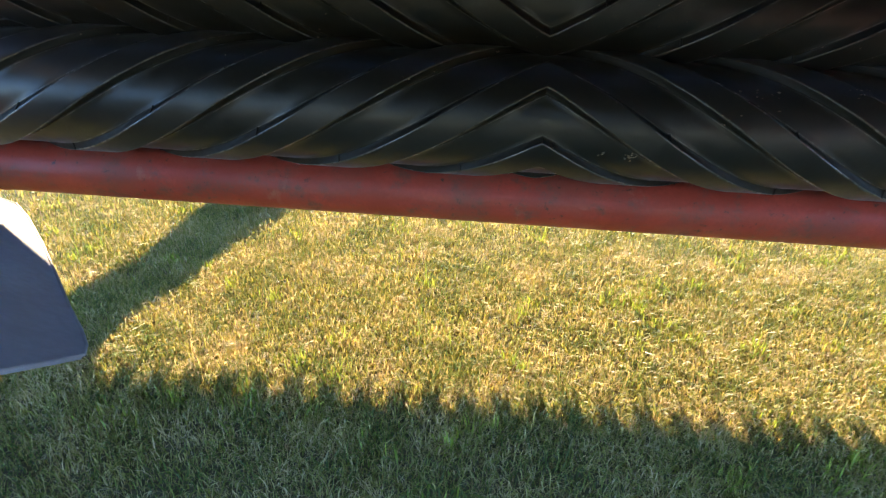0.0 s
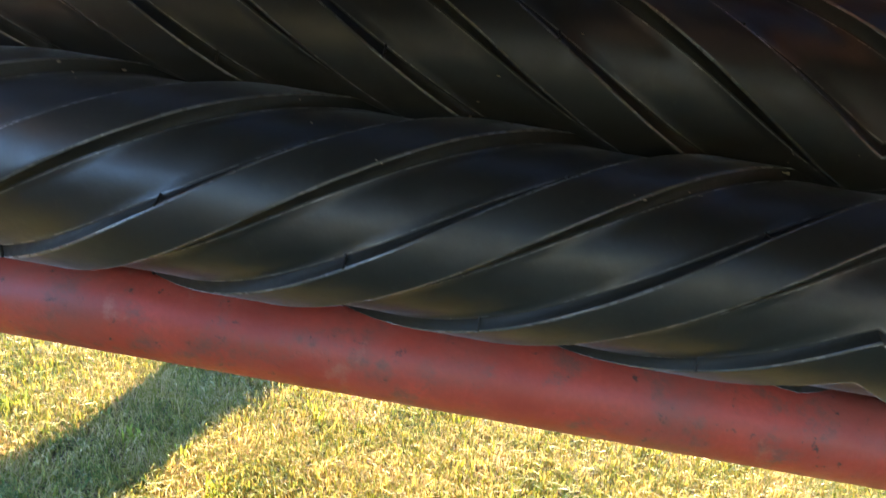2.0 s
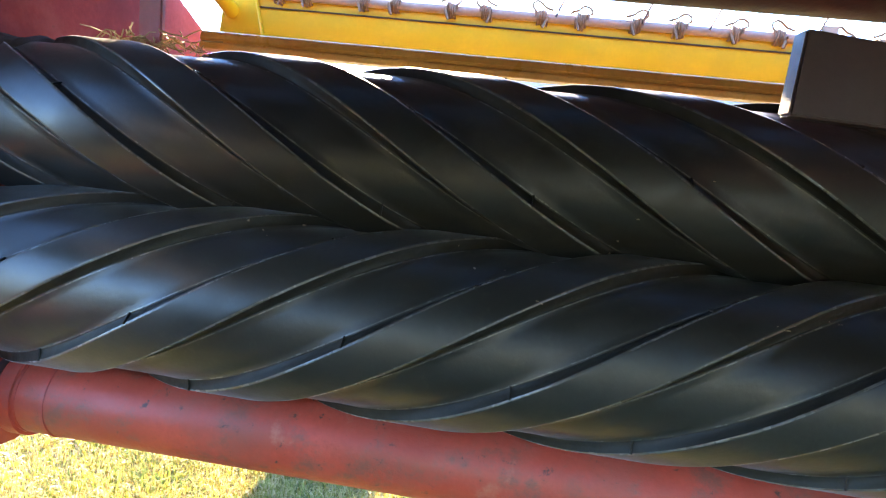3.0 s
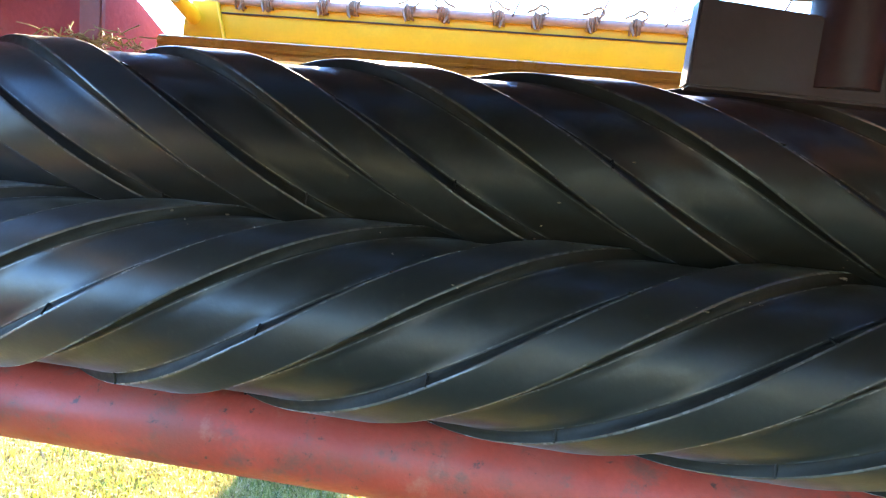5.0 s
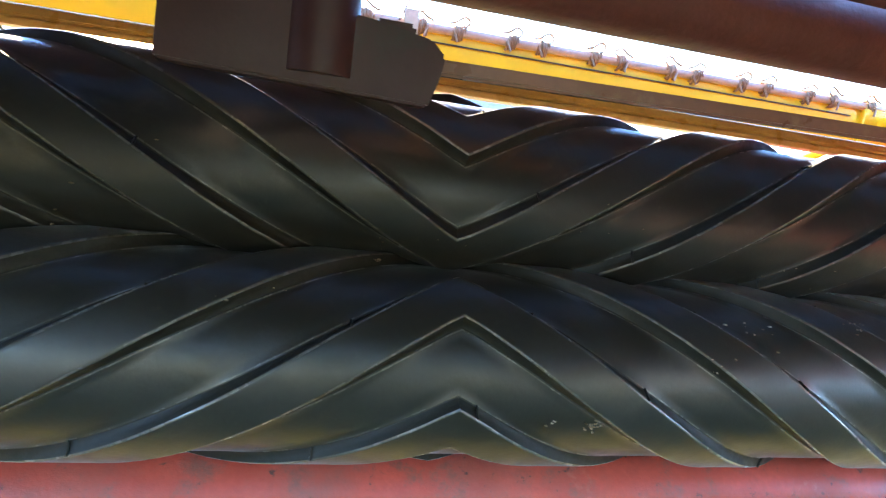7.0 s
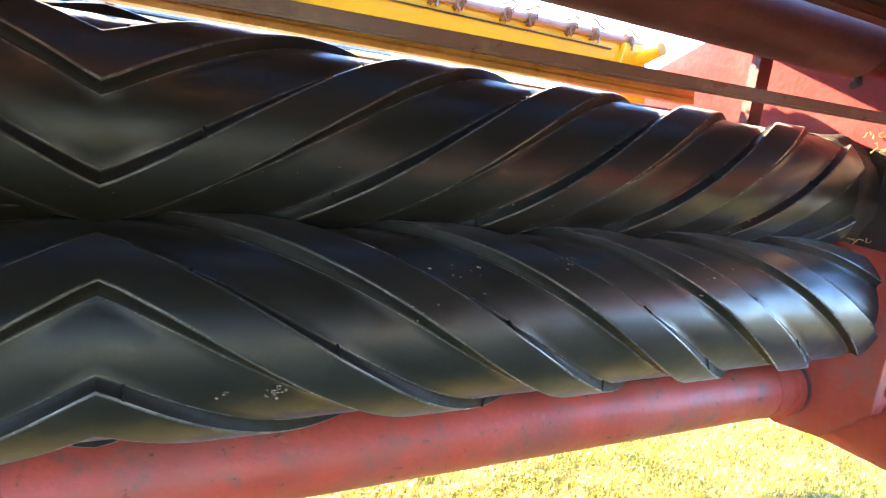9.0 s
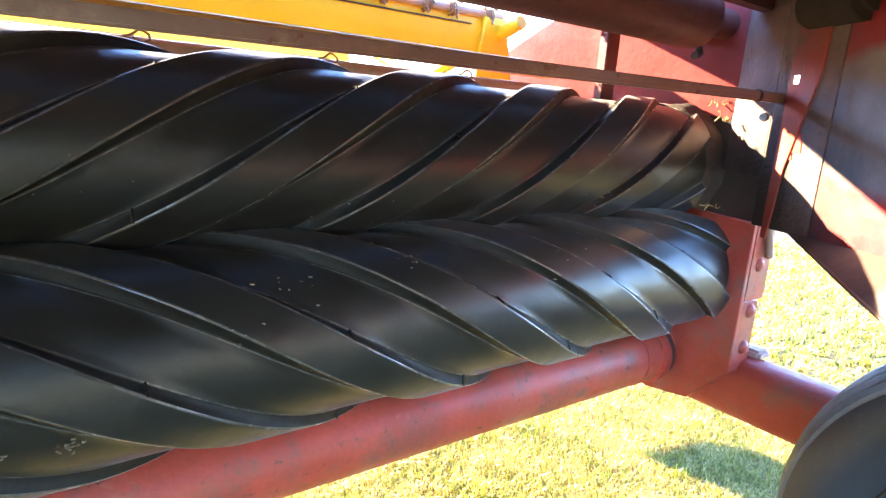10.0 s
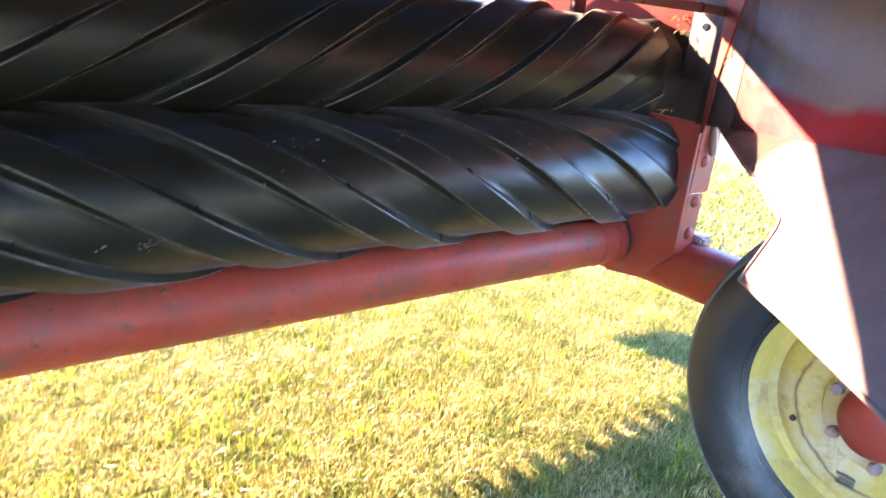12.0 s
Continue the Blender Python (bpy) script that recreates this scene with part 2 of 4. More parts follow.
def rim_paint(y, z):
    """Yellow paint with dust, and a broken ring of rust where water stands in the dish."""
    m = material("yellow_rim_paint", (0.58, 0.40, 0.09), 0.45, spots=[((0.58, 0.47, 0.29), 6, 0.47, 0.16), ((0.40, 0.27, 0.10), 16, 0.56, 0.12), ((0.16, 0.06, 0.02), 24, 0.69, 0.04)])
    n, l = m.node_tree.nodes, m.node_tree.links
    p = n["Principled BSDF"]
    paint = p.inputs["Base Color"].links[0].from_socket
    co, mp, ln = n.new("ShaderNodeTexCoord"), n.new("ShaderNodeMapping"), n.new("ShaderNodeVectorMath")
    mp.inputs["Location"].default_value, mp.inputs["Scale"].default_value = (0, -y, -z), (0, 1, 1)
    ln.operation = "LENGTH"
    l.new(co.outputs["Object"], mp.inputs["Vector"])
    l.new(mp.outputs["Vector"], ln.inputs[0])
    t = n.new("ShaderNodeTexNoise")
    t.inputs["Scale"].default_value, t.inputs["Detail"].default_value = 14, 6
    l.new(co.outputs["Object"], t.inputs["Vector"])
    ring = n.new("ShaderNodeMath")
    ring.operation = "MULTIPLY_ADD"
    ring.inputs[1].default_value = 0.034
    l.new(t.outputs["Fac"], ring.inputs[0])
    l.new(ln.outputs["Value"], ring.inputs[2])
    near = n.new("ShaderNodeValToRGB")
    near.color_ramp.elements[0].position, near.color_ramp.elements[1].position = 0.1480, 0.1510
    near.color_ramp.elements[0].color, near.color_ramp.elements[1].color = (0, 0, 0, 1), (1, 1, 1, 1)
    near.color_ramp.elements.new(0.1530).color = (0.8, 0.8, 0.8, 1)
    near.color_ramp.elements.new(0.1570).color = (0, 0, 0, 1)
    l.new(ring.outputs[0], near.inputs["Fac"])
    gap = n.new("ShaderNodeMapRange")
    gap.inputs["From Min"].default_value, gap.inputs["From Max"].default_value = 0.33, 0.47
    t2 = n.new("ShaderNodeTexNoise")
    t2.inputs["Scale"].default_value = 9
    l.new(co.outputs["Object"], t2.inputs["Vector"])
    l.new(t2.outputs["Fac"], gap.inputs["Value"])
    fac = n.new("ShaderNodeMath")
    fac.operation = "MULTIPLY"
    l.new(near.outputs["Color"], fac.inputs[0])
    l.new(gap.outputs["Result"], fac.inputs[1])
    x = n.new("ShaderNodeMix")
    x.data_type = "RGBA"
    l.new(fac.outputs[0], x.inputs[0])
    l.new(paint, x.inputs[6])
    x.inputs[7].default_value = (0.13, 0.045, 0.015, 1)
    l.new(x.outputs[2], p.inputs["Base Color"])
    return m


WORN = worn_panel()
browned(HINGE, (1.36, 1.12, 0.76), 0.17)
browned(SHIELD, (1.36, 1.12, 0.76), 0.50, (0.040, 0.026, 0.018))
browned(WORN, (1.36, 1.12, 0.76), 0.29)
RIM = rim_paint(0.572, 0.335)
SOIL = ground_material()
BLADES = blade_material("grass_blades", [(0.0, (0.12, 0.17, 0.040)), (0.36, (0.29, 0.285, 0.055)), (0.66, (0.46, 0.375, 0.12)), (1.0, (0.72, 0.53, 0.29))])
TUFT = blade_material("tuft_blades", [(0.0, (0.19, 0.25, 0.03)), (1.0, (0.33, 0.37, 0.06))])
THATCH = blade_material("dry_thatch", [(0.0, (0.34, 0.22, 0.09)), (0.5, (0.52, 0.35, 0.16)), (1.0, (0.72, 0.54, 0.34))])


# ---- mesh helpers ----
def thing(name, label, category, at=(0, 0, 0), group="", kind=""):
    ob = new(name)
    ob.location = at
    return tagged(ob, label, category, group, kind)


def part(name, bm, mat, parent=None, label="", smooth=40):
    me = bpy.data.meshes.new(name)
    bm.normal_update()
    bm.to_mesh(me)
    bm.free()
    me.materials.append(mat)
    for f in me.polygons:
        f.use_smooth = True
    me.set_sharp_from_angle(angle=radians(smooth))
    ob = new(name, me)
    if parent:
        ob.parent = parent
        ob.matrix_parent_inverse = Matrix.Translation(parent.matrix_basis.translation).inverted() if parent.parent is None else Matrix()
    if label:
        ob["label"] = label
    return ob


def bevel(bm, width, segments=2):
    bmesh.ops.bevel(bm, geom=list(bm.edges), offset=width, segments=segments, affect="EDGES", clamp_overlap=True)
    return bm


def box(lo, hi, width=0.003, bm=None):
    b = bmesh.new()
    c = [(a + d) / 2 for a, d in zip(lo, hi)]
    s = [max(d - a, 1e-4) for a, d in zip(lo, hi)]
    bmesh.ops.create_cube(b, size=1, matrix=Matrix.Translation(c) @ Matrix.Diagonal((*s, 1)))
    if width:
        bevel(b, width)
    return b


def rod(a, b, radius, sides=20, width=0.0, r2=None):
    bm = bmesh.new()
    a, b = Vector(a), Vector(b)
    turn = (b - a).to_track_quat("Z", "Y").to_matrix().to_4x4()
    bmesh.ops.create_cone(bm, cap_ends=True, segments=sides, radius1=radius, radius2=radius if r2 is None else r2, depth=(b - a).length, matrix=Matrix.Translation((a + b) / 2) @ turn)
    if width:
        bmesh.ops.bevel(bm, geom=[e for e in bm.edges if len(e.link_faces) == 2 and any(len(f.verts) > 4 for f in e.link_faces)], offset=width, segments=2, affect="EDGES")
    return bm


def dome(at, radius, high):
    """A rivet head: a flattened ball sunk half into its plate, facing along y."""
    bm = bmesh.new()
    bmesh.ops.create_uvsphere(bm, u_segments=20, v_segments=12, radius=1, matrix=Matrix.Translation(at) @ Matrix.Diagonal((radius, high, radius, 1)))
    return bm


def plate(points, thick, width=0.0015):
    """A flat or gently bent plate: an outline of points in order, thickened along its normal."""
    bm = bmesh.new()
    f = bm.faces.new([bm.verts.new(p) for p in points])
    f.normal_update()
    n = f.normal.copy()
    out = bmesh.ops.extrude_face_region(bm, geom=[f])
    bmesh.ops.translate(bm, verts=[v for v in out["geom"] if isinstance(v, bmesh.types.BMVert)], vec=n * thick)
    bmesh.ops.recalc_face_normals(bm, faces=list(bm.faces))
    if width:
        bevel(bm, width, 1)
    return bm


def square_tube(x0, x1, z0, z1, r, y0, y1):
    """A closed bar along y with a rounded square section."""
    bm = bmesh.new()
    prof = []
    for cx, cz, a0 in ((x1 - r, z1 - r, 0), (x0 + r, z1 - r, 90), (x0 + r, z0 + r, 180), (x1 - r, z0 + r, 270)):
        prof += [(cx + r * math.cos(radians(a0 + a)), cz + r * math.sin(radians(a0 + a))) for a in range(0, 91, 10)]
    rings = [[bm.verts.new((x, y, z)) for x, z in prof] for y in (y0, y1)]
    for j in range(len(prof)):
        k = (j + 1) % len(prof)
        bm.faces.new((rings[0][j], rings[0][k], rings[1][k], rings[1][j]))
    for ring in rings:
        bm.faces.new(ring)
    bmesh.ops.recalc_face_normals(bm, faces=list(bm.faces))
    return bm


def spun(profile, axis_at, steps=64):
    """A surface of revolution about an axis parallel to x: profile of (x, radius)."""
    bm = bmesh.new()
    rings = []
    for k in range(steps):
        a = 2 * math.pi * k / steps
        rings.append([bm.verts.new((x, axis_at[0] + r * math.cos(a), axis_at[1] + r * math.sin(a))) for x, r in profile])
    for k in range(steps):
        p, q = rings[k], rings[(k + 1) % steps]
        for j in range(len(profile) - 1):
            bm.faces.new((p[j], p[j + 1], q[j + 1], q[j]))
    bmesh.ops.recalc_face_normals(bm, faces=list(bm.faces))
    return bm


def merged(*parts):
    out = bmesh.new()
    for b in parts:
        me = bpy.data.meshes.new("tmp")
        b.to_mesh(me)
        b.free()
        out.from_mesh(me)
        bpy.data.meshes.remove(me)
    return out


# ---- plan ----
XC = 0.10                                # middle of the rolls
HALF = 1.308                             # half their length
LOW, UP, R_ROLL, R_FLOOR = (1.2716, 0.5863), (1.3609, 0.8006), 0.1313, 0.1175
TUBE, R_TUBE = (1.2965, 0.391), 0.0615

# ---- ground ----
SOIL_Z = -0.032
bm = bmesh.new()
bmesh.ops.create_grid(bm, x_segments=2, y_segments=2, size=600, matrix=Matrix.Translation((0, 0, SOIL_Z)))
part("ground", bm, SOIL)
tagged(bpy.data.objects["ground"], "mown lawn soil with dry thatch under the grass", "ground", kind="structure")


def grass(name, mat, x, y, tall, wide, lean, seed, label):
    """Blades rooted at x, y: a folded strip each, bent outwards by lean (least, most)."""
    rng = np.random.default_rng(seed)
    count = len(x)
    h = tall * rng.uniform(0.45, 1.2, count) * (0.75 + 0.5 * rng.random(count) ** 3)
    a, bend = rng.uniform(0, 2 * np.pi, count), rng.uniform(lean[0], lean[1], count)
    w = wide * rng.uniform(0.6, 1.3, count)
    b = a + rng.uniform(0.8, 2.3, count)
    dx, dy, sx, sy = np.cos(a), np.sin(a), np.cos(b), np.sin(b)
    v = np.empty((count, 5, 3))
    for k, (f, up_, wd) in enumerate(((0, 0, 1), (0, 0, -1), (0.35, 0.6, 0.8), (0.35, 0.6, -0.8), (1.0, 1.0, 0))):
        out = h * bend * f
        v[:, k, 0] = x + dx * out + sx * w * wd / 2
        v[:, k, 1] = y + dy * out + sy * w * wd / 2
        v[:, k, 2] = SOIL_Z + h * up_ * (1 - 0.25 * bend * f) - (0.004 if k < 2 else 0)
    base = np.arange(count)[:, None] * 5
    tri = (base + np.array([[0, 1, 3, 0, 3, 2, 2, 3, 4]])).reshape(-1)
    me = bpy.data.meshes.new(name)
    me.vertices.add(count * 5)
    me.vertices.foreach_set("co", v.reshape(-1))
    nt = count * 3
    me.loops.add(nt * 3)
    me.loops.foreach_set("vertex_index", tri.astype(np.int32))
    me.polygons.add(nt)
    me.polygons.foreach_set("loop_start", np.arange(nt, dtype=np.int32) * 3)
    me.polygons.foreach_set("loop_total", np.full(nt, 3, dtype=np.int32))
    me.update(calc_edges=True)
    me.materials.append(mat)
    return tagged(new(name, me), label, "grass", kind="stuff")


def scatter(count, x0, x1, y0, y1, seed, fade=0.35):
    """Even places, thinned in patches so that the sward is uneven."""
    rng = np.random.default_rng(seed)
    x, y = rng.uniform(x0, x1, count), rng.uniform(y0, y1, count)
    patch = 0.5 + 0.25 * np.sin(9.1 * x + 3.3 * np.sin(5.7 * y)) + 0.25 * np.sin(11.3 * y + 2.9 * np.sin(7.9 * x + 1.0))
    rim = np.minimum(np.minimum(x - x0, x1 - x), np.minimum(y - y0, y1 - y)) / fade
    keep = rng.random(count) < (0.55 + 0.45 * patch) * np.clip(rim, 0.02, 1.0)
    return x[keep], y[keep]


def tufts(count, each, x0, x1, y0, y1, seed):
    rng = np.random.default_rng(seed)
    cx, cy, r = rng.uniform(x0, x1, count), rng.uniform(y0, y1, count), rng.uniform(0.012, 0.035, count)
    k = np.repeat(np.arange(count), each)
    return cx[k] + rng.normal(0, 1, len(k)) * r[k], cy[k] + rng.normal(0, 1, len(k)) * r[k]


grass("lawn_grass", BLADES, *scatter(680000, -1.9, 2.5, 0.45, 2.7, 1, 0.6), 0.028, 0.0025, (0.2, 1.5), 1, "short mown lawn grass, green with drier tips")
grass("lawn_thatch", THATCH, *scatter(170000, -1.9, 2.5, 0.45, 2.7, 11), 0.018, 0.0022, (0.8, 2.6), 12, "dry straw thatch between the green blades")
grass("grass_tufts", TUFT, *tufts(200, 30, -1.9, 2.5, 0.45, 2.7, 13), 0.046, 0.0036, (0.1, 0.8), 14, "brighter green tufts standing above the lawn")
grass("lawn_grass", BLADES, *scatter(100000, -4.5, 6.0, 2.3, 8.0, 2, 1.2), 0.05, 0.012, (0.2, 1.5), 2, "sunlit mown lawn grass beyond the machine")
grass("lawn_grass", BLADES, *scatter(70000, 2.1, 6.0, -1.0, 3.2, 3, 0.8), 0.045, 0.010, (0.2, 1.5), 3, "sunlit mown lawn grass beside the machine")
grass("lawn_grass", BLADES, *scatter(50000, -7.0, 7.0, -9.0, 0.8, 4, 1.5), 0.05, 0.020, (0.2, 1.5), 4, "mown lawn grass behind the machine, part in its shade")
grass("lawn_grass", BLADES, *scatter(50000, -6.5, -1.5, -0.5, 3.5, 5, 0.9), 0.045, 0.011, (0.2, 1.5), 5, "mown lawn grass on the other side of the machine")


# ---- far trees behind the camera, unseen, added to block low sky mirrored in the rubber ----
LEAVES = blade_material("tree_leaves", [(0.0, (0.03, 0.07, 0.015)), (0.5, (0.05, 0.10, 0.02)), (1.0, (0.09, 0.12, 0.03))])
BARK = material("bark", (0.10, 0.075, 0.055), 0.9, bump=0.5, bump_scale=12)


def screen_tree(x, y, tall, seed):
    rng = np.random.default_rng(seed)
    tree = thing("tree", "tall leafy tree added far behind the camera to block mirrored sky", "tree", (x, y, SOIL_Z), group="far trees")
    limbs = [rod((x, y, SOIL_Z), (x, y, tall * 0.55), 0.22, 10, r2=0.12)]
    for a in np.linspace(0, 5.2, 6):
        limbs.append(rod((x, y, tall * 0.4), (x + 1.7 * math.cos(a), y + 1.7 * math.sin(a), tall * (0.68 + 0.05 * math.sin(3 * a))), 0.08, 6, r2=0.03))
    part("trunk", merged(*limbs), BARK, tree, "brown bark")
    clumps = np.stack([rng.normal(0, tall * 0.19, 60), rng.normal(0, tall * 0.19, 60), rng.uniform(0.22, 1.0, 60) * tall], 1)
    count = 4000
    c = clumps[rng.integers(0, 60, count)] + rng.normal(0, 0.45, (count, 3))
    u, w = rng.normal(0, 1, (count, 3)), rng.normal(0, 1, (count, 3))
    u /= np.linalg.norm(u, axis=1)[:, None]
    w /= np.linalg.norm(w, axis=1)[:, None]
    v = np.stack([c - u * 0.2, c + w * 0.14, c + u * 0.2, c - w * 0.14], 1) + np.array([x, y, 0])
    me = bpy.data.meshes.new("crown")
    me.from_pydata(v.reshape(-1, 3).tolist(), [], (np.arange(count)[:, None] * 4 + np.arange(4)).tolist())
    me.materials.append(LEAVES)
    crown = new("crown", me)
    crown.parent = tree
    crown.matrix_parent_inverse = Matrix.Translation((x, y, SOIL_Z)).inverted()
    crown["label"] = "loose crown of green leaves"


for k in range(14):
    screen_tree(-9 + 2.1 * k + 0.7 * math.sin(5 * k), -25 - 3 * math.sin(2.3 * k), 7.9 + 1.0 * math.sin(1.7 * k + 1), 40 + k)


# ---- a house across the lawn, seen in the gap under the reel ----
SIDING = material("white_lap_siding", (0.72, 0.74, 0.78), 0.5, grain=0.05, grain_scale=2)
ROOFING = material("grey_roof_shingles", (0.16, 0.15, 0.15), 0.9, grain=0.3, grain_scale=6)
house = thing("house", "white house with lap siding far across the lawn", "house", (3.0, 30.0, SOIL_Z))
wall = part("wall", box((-4.9, 28.1, SOIL_Z), (10.9, 34.0, 3.35), 0), SIDING, house)
board = bmesh.new()
for corner in [(-8.0, 0.0, 0.0), (8.0, 0.0, 0.0), (8.0, -0.022, 0.0), (-8.0, -0.022, 0.0), (-8.0, 0.0, 0.155), (8.0, 0.0, 0.155), (8.0, -0.004, 0.155), (-8.0, -0.004, 0.155)]:
    board.verts.new(corner)
board.verts.ensure_lookup_table()
for q in ((0, 1, 2, 3), (7, 6, 5, 4), (3, 2, 6, 7), (1, 0, 4, 5), (0, 3, 7, 4), (2, 1, 5, 6)):
    board.faces.new([board.verts[i] for i in q])
bmesh.ops.recalc_face_normals(board, faces=list(board.faces))
first = part("siding_board", board, SIDING, wall)
first.location = (3.0, 28.1, 0.12)
for k in range(1, 20):
    ob = first.copy()
    scene.collection.objects.link(ob)
    ob.location.z = 0.12 + 0.155 * k
part("roof", plate([(-5.3, 27.6, 3.36), (11.3, 27.6, 3.36), (11.3, 31.0, 4.7), (-5.3, 31.0, 4.7)], 0.08, 0), ROOFING, house, "low grey shingle roof")
part("roof", plate([(-5.3, 34.5, 3.36), (11.3, 34.5, 3.36), (11.3, 31.05, 4.7), (-5.3, 31.05, 4.7)], 0.08, 0), ROOFING, house, "low grey shingle roof")


# ---- conditioning rolls ----
def roll_cover(centre, crest_from, turn):
    """Chevron rubber cover: five lugs wound outwards from the middle, turn = -1 or 1."""
    dp = R_FLOOR - R_ROLL
    prof = [(0.0, -0.0014), (0.6, -0.0004), (1.4, 0.0001), (2.2, 0.0002)] + [(a, 0.0) for a in (5, 9, 13, 17, 21)] + [(24.3, 0.0002), (25.1, 0.0001), (25.9, -0.0004), (26.5, -0.0014)]
    prof += [(27.3, 0.42 * dp), (28.5, 0.78 * dp), (29.9, 0.93 * dp), (30.7, dp + 0.0008), (31.7, dp + 0.0006), (32.5, dp)] + [(a, dp) for a in (37, 41, 45, 49, 53, 57, 61)]
    prof += [(65.8, dp), (66.5, dp + 0.0006), (67.5, dp + 0.0008), (68.4, 0.93 * dp), (69.8, 0.78 * dp), (71.1, 0.42 * dp)]
    worn, flank = {0, 1, 10, 11, 16, 27}, {12, 13, 14, 15, 28, 29, 30, 31}
    around = [(72 * k + a, R_ROLL + d) for k in range(5) for a, d in prof]
    m = len(around)
    xs = [-HALF + 2 * HALF * k / 168 for k in range(169)]
    bm = bmesh.new()
    rings = []
    for x in xs:
        off = turn * 281.0 * math.sqrt(x * x + 0.003 ** 2)
        rings.append([bm.verts.new((XC + x, centre[0] - r * math.cos(radians(crest_from + a + off)), centre[1] + r * math.sin(radians(crest_from + a + off)))) for a, r in around])
    for p, q in zip(rings, rings[1:]):
        for j in range(m):
            k = (j + 1) % m
            bm.faces.new((p[j], p[k], q[k], q[j])).material_index = 1 if j % len(prof) in worn else 2 if j % len(prof) in flank else 0
    for ring in (rings[0], rings[-1]):
        c = bm.verts.new((ring[0].co.x, centre[0], centre[1]))
        for j in range(m):
            bm.faces.new((ring[j], ring[(j + 1) % m], c))
    bmesh.ops.recalc_face_normals(bm, faces=list(bm.faces))
    return bm


for name, centre, crest, turn, label in (
        ("conditioning_roll", LOW, -32.0, -1, "lower black rubber conditioning roll with chevron lugs"),
        ("conditioning_roll", UP, 20.5, 1, "upper black rubber conditioning roll meshing with the lower")):
    roll = thing(name, label, "roller", (XC, *centre), group="conditioning rolls")
    cover = part("rubber_cover", roll_cover(centre, crest, turn), RUBBER, roll, smooth=28)
    cover.data.materials.append(WORN_RUBBER)
    cover.data.materials.append(WALL_RUBBER)
    marks = []
    for k in range(5):
        for j in range(12):
            x = -1.2 + 0.21 * j + 0.04 * math.sin(3.7 * k + 1.9 * j)
            ends = [(radians(crest + 72 * k + a + turn * 281.0 * abs(x)), r) for a, r in ((26.4, R_ROLL), (31.2, R_FLOOR + 0.0006))]
            marks.append(rod(*[(XC + x, centre[0] - r * math.cos(b), centre[1] + r * math.sin(b)) for b, r in ends], 0.0016, 6))
    part("moulding_rib", merged(*marks), WALL_RUBBER, roll, "small moulding ribs across the lug walls")["kind"] = "stuff"
    part("shaft", rod((XC - HALF - 0.07, *centre), (XC + HALF + 0.07, *centre), 0.03, 24), DARK_STEEL, roll, "dark steel roll shaft")

# ---- frame of the mower ----
# unseen rear edge, set back to cut the sky mirrored in the rolls
HOOD_REAR = -0.02


def hood_z(y):
    """The underside of the hood, sloping gently down towards its rear edge."""
    return 1.046 + 0.0634 * y


fr = thing("mower_frame", "red painted steel frame of a mower conditioner, weathered and dusty", "machine frame", (XC, TUBE[0], 0.38))
part("cross_tube", rod((XC - 1.35, *TUBE), (XC + 1.35, *TUBE), R_TUBE, 48), TUBE_RED, fr, "round red cross tube, scuffed and stained")
part("top_tube", rod((XC - 1.27, 1.296, 1.09), (XC + 1.27, 1.296, 1.09), 0.06, 40), HOOD, fr, "dull red round tube under the hood")
part("hood_panel", box((XC - 1.384, 1.358, 1.06), (XC + 1.384, 1.364, 1.25), 0.001), HOOD, fr, "dusty front sheet behind the tube")
for s in (-1, 1):
    part("tube_hook", merged(rod((XC + s * 1.275, 1.29, 1.05), (XC + s * 1.285, 1.285, 1.022), 0.008, 10), rod((XC + s * 1.285, 1.285, 1.022), (XC + s * 1.262, 1.28, 1.016), 0.008, 10)), DARK_STEEL, fr, "small rusty hook at the end of the tube")
    part("tube_end", rod((XC + s * 1.27, 1.296, 1.09), (XC + s * 1.385, 1.296, 1.09), 0.030, 24), HOOD, fr)
part("hood_front", plate([(XC - 1.384, 1.366, 1.245), (XC + 1.384, 1.366, 1.245), (XC + 1.384, 1.50, 1.352), (XC - 1.384, 1.50, 1.352)], 0.005), HOOD, fr, "dusty underside of the hood over the rolls")
part("hood_front", plate([(XC - 1.384, 1.50, 1.352), (XC + 1.384, 1.50, 1.352), (XC + 1.384, 1.76, 1.174), (XC - 1.384, 1.76, 1.174)], 0.005), HOOD, fr, "front of the hood sloping down over the reel")
part("hood_bracket", merged(rod((1.318, 1.052, 1.083), (1.205, 0.914, 1.078), 0.036, 20, 0.012)), MUD, fr, "dirt-caked bracket under the hood")
part("hood_lip", box((XC - 1.35, 1.165, 1.10), (XC + 1.35, 1.20, 1.118), 0.003), HOOD, fr, "rusty folded lip of the hood")
part("hood_sheet", plate([(XC - 1.36, HOOD_REAR, hood_z(HOOD_REAR)), (XC + 1.36, HOOD_REAR, hood_z(HOOD_REAR)), (XC + 1.36, 1.22, hood_z(1.22)), (XC - 1.36, 1.22, hood_z(1.22))], 0.006), HOOD_DUST, fr, "hood sheet, its rear reach added to block mirrored sky, its underside grey-brown with dust")


def span(a, b):
    return (min(a, b), max(a, b))


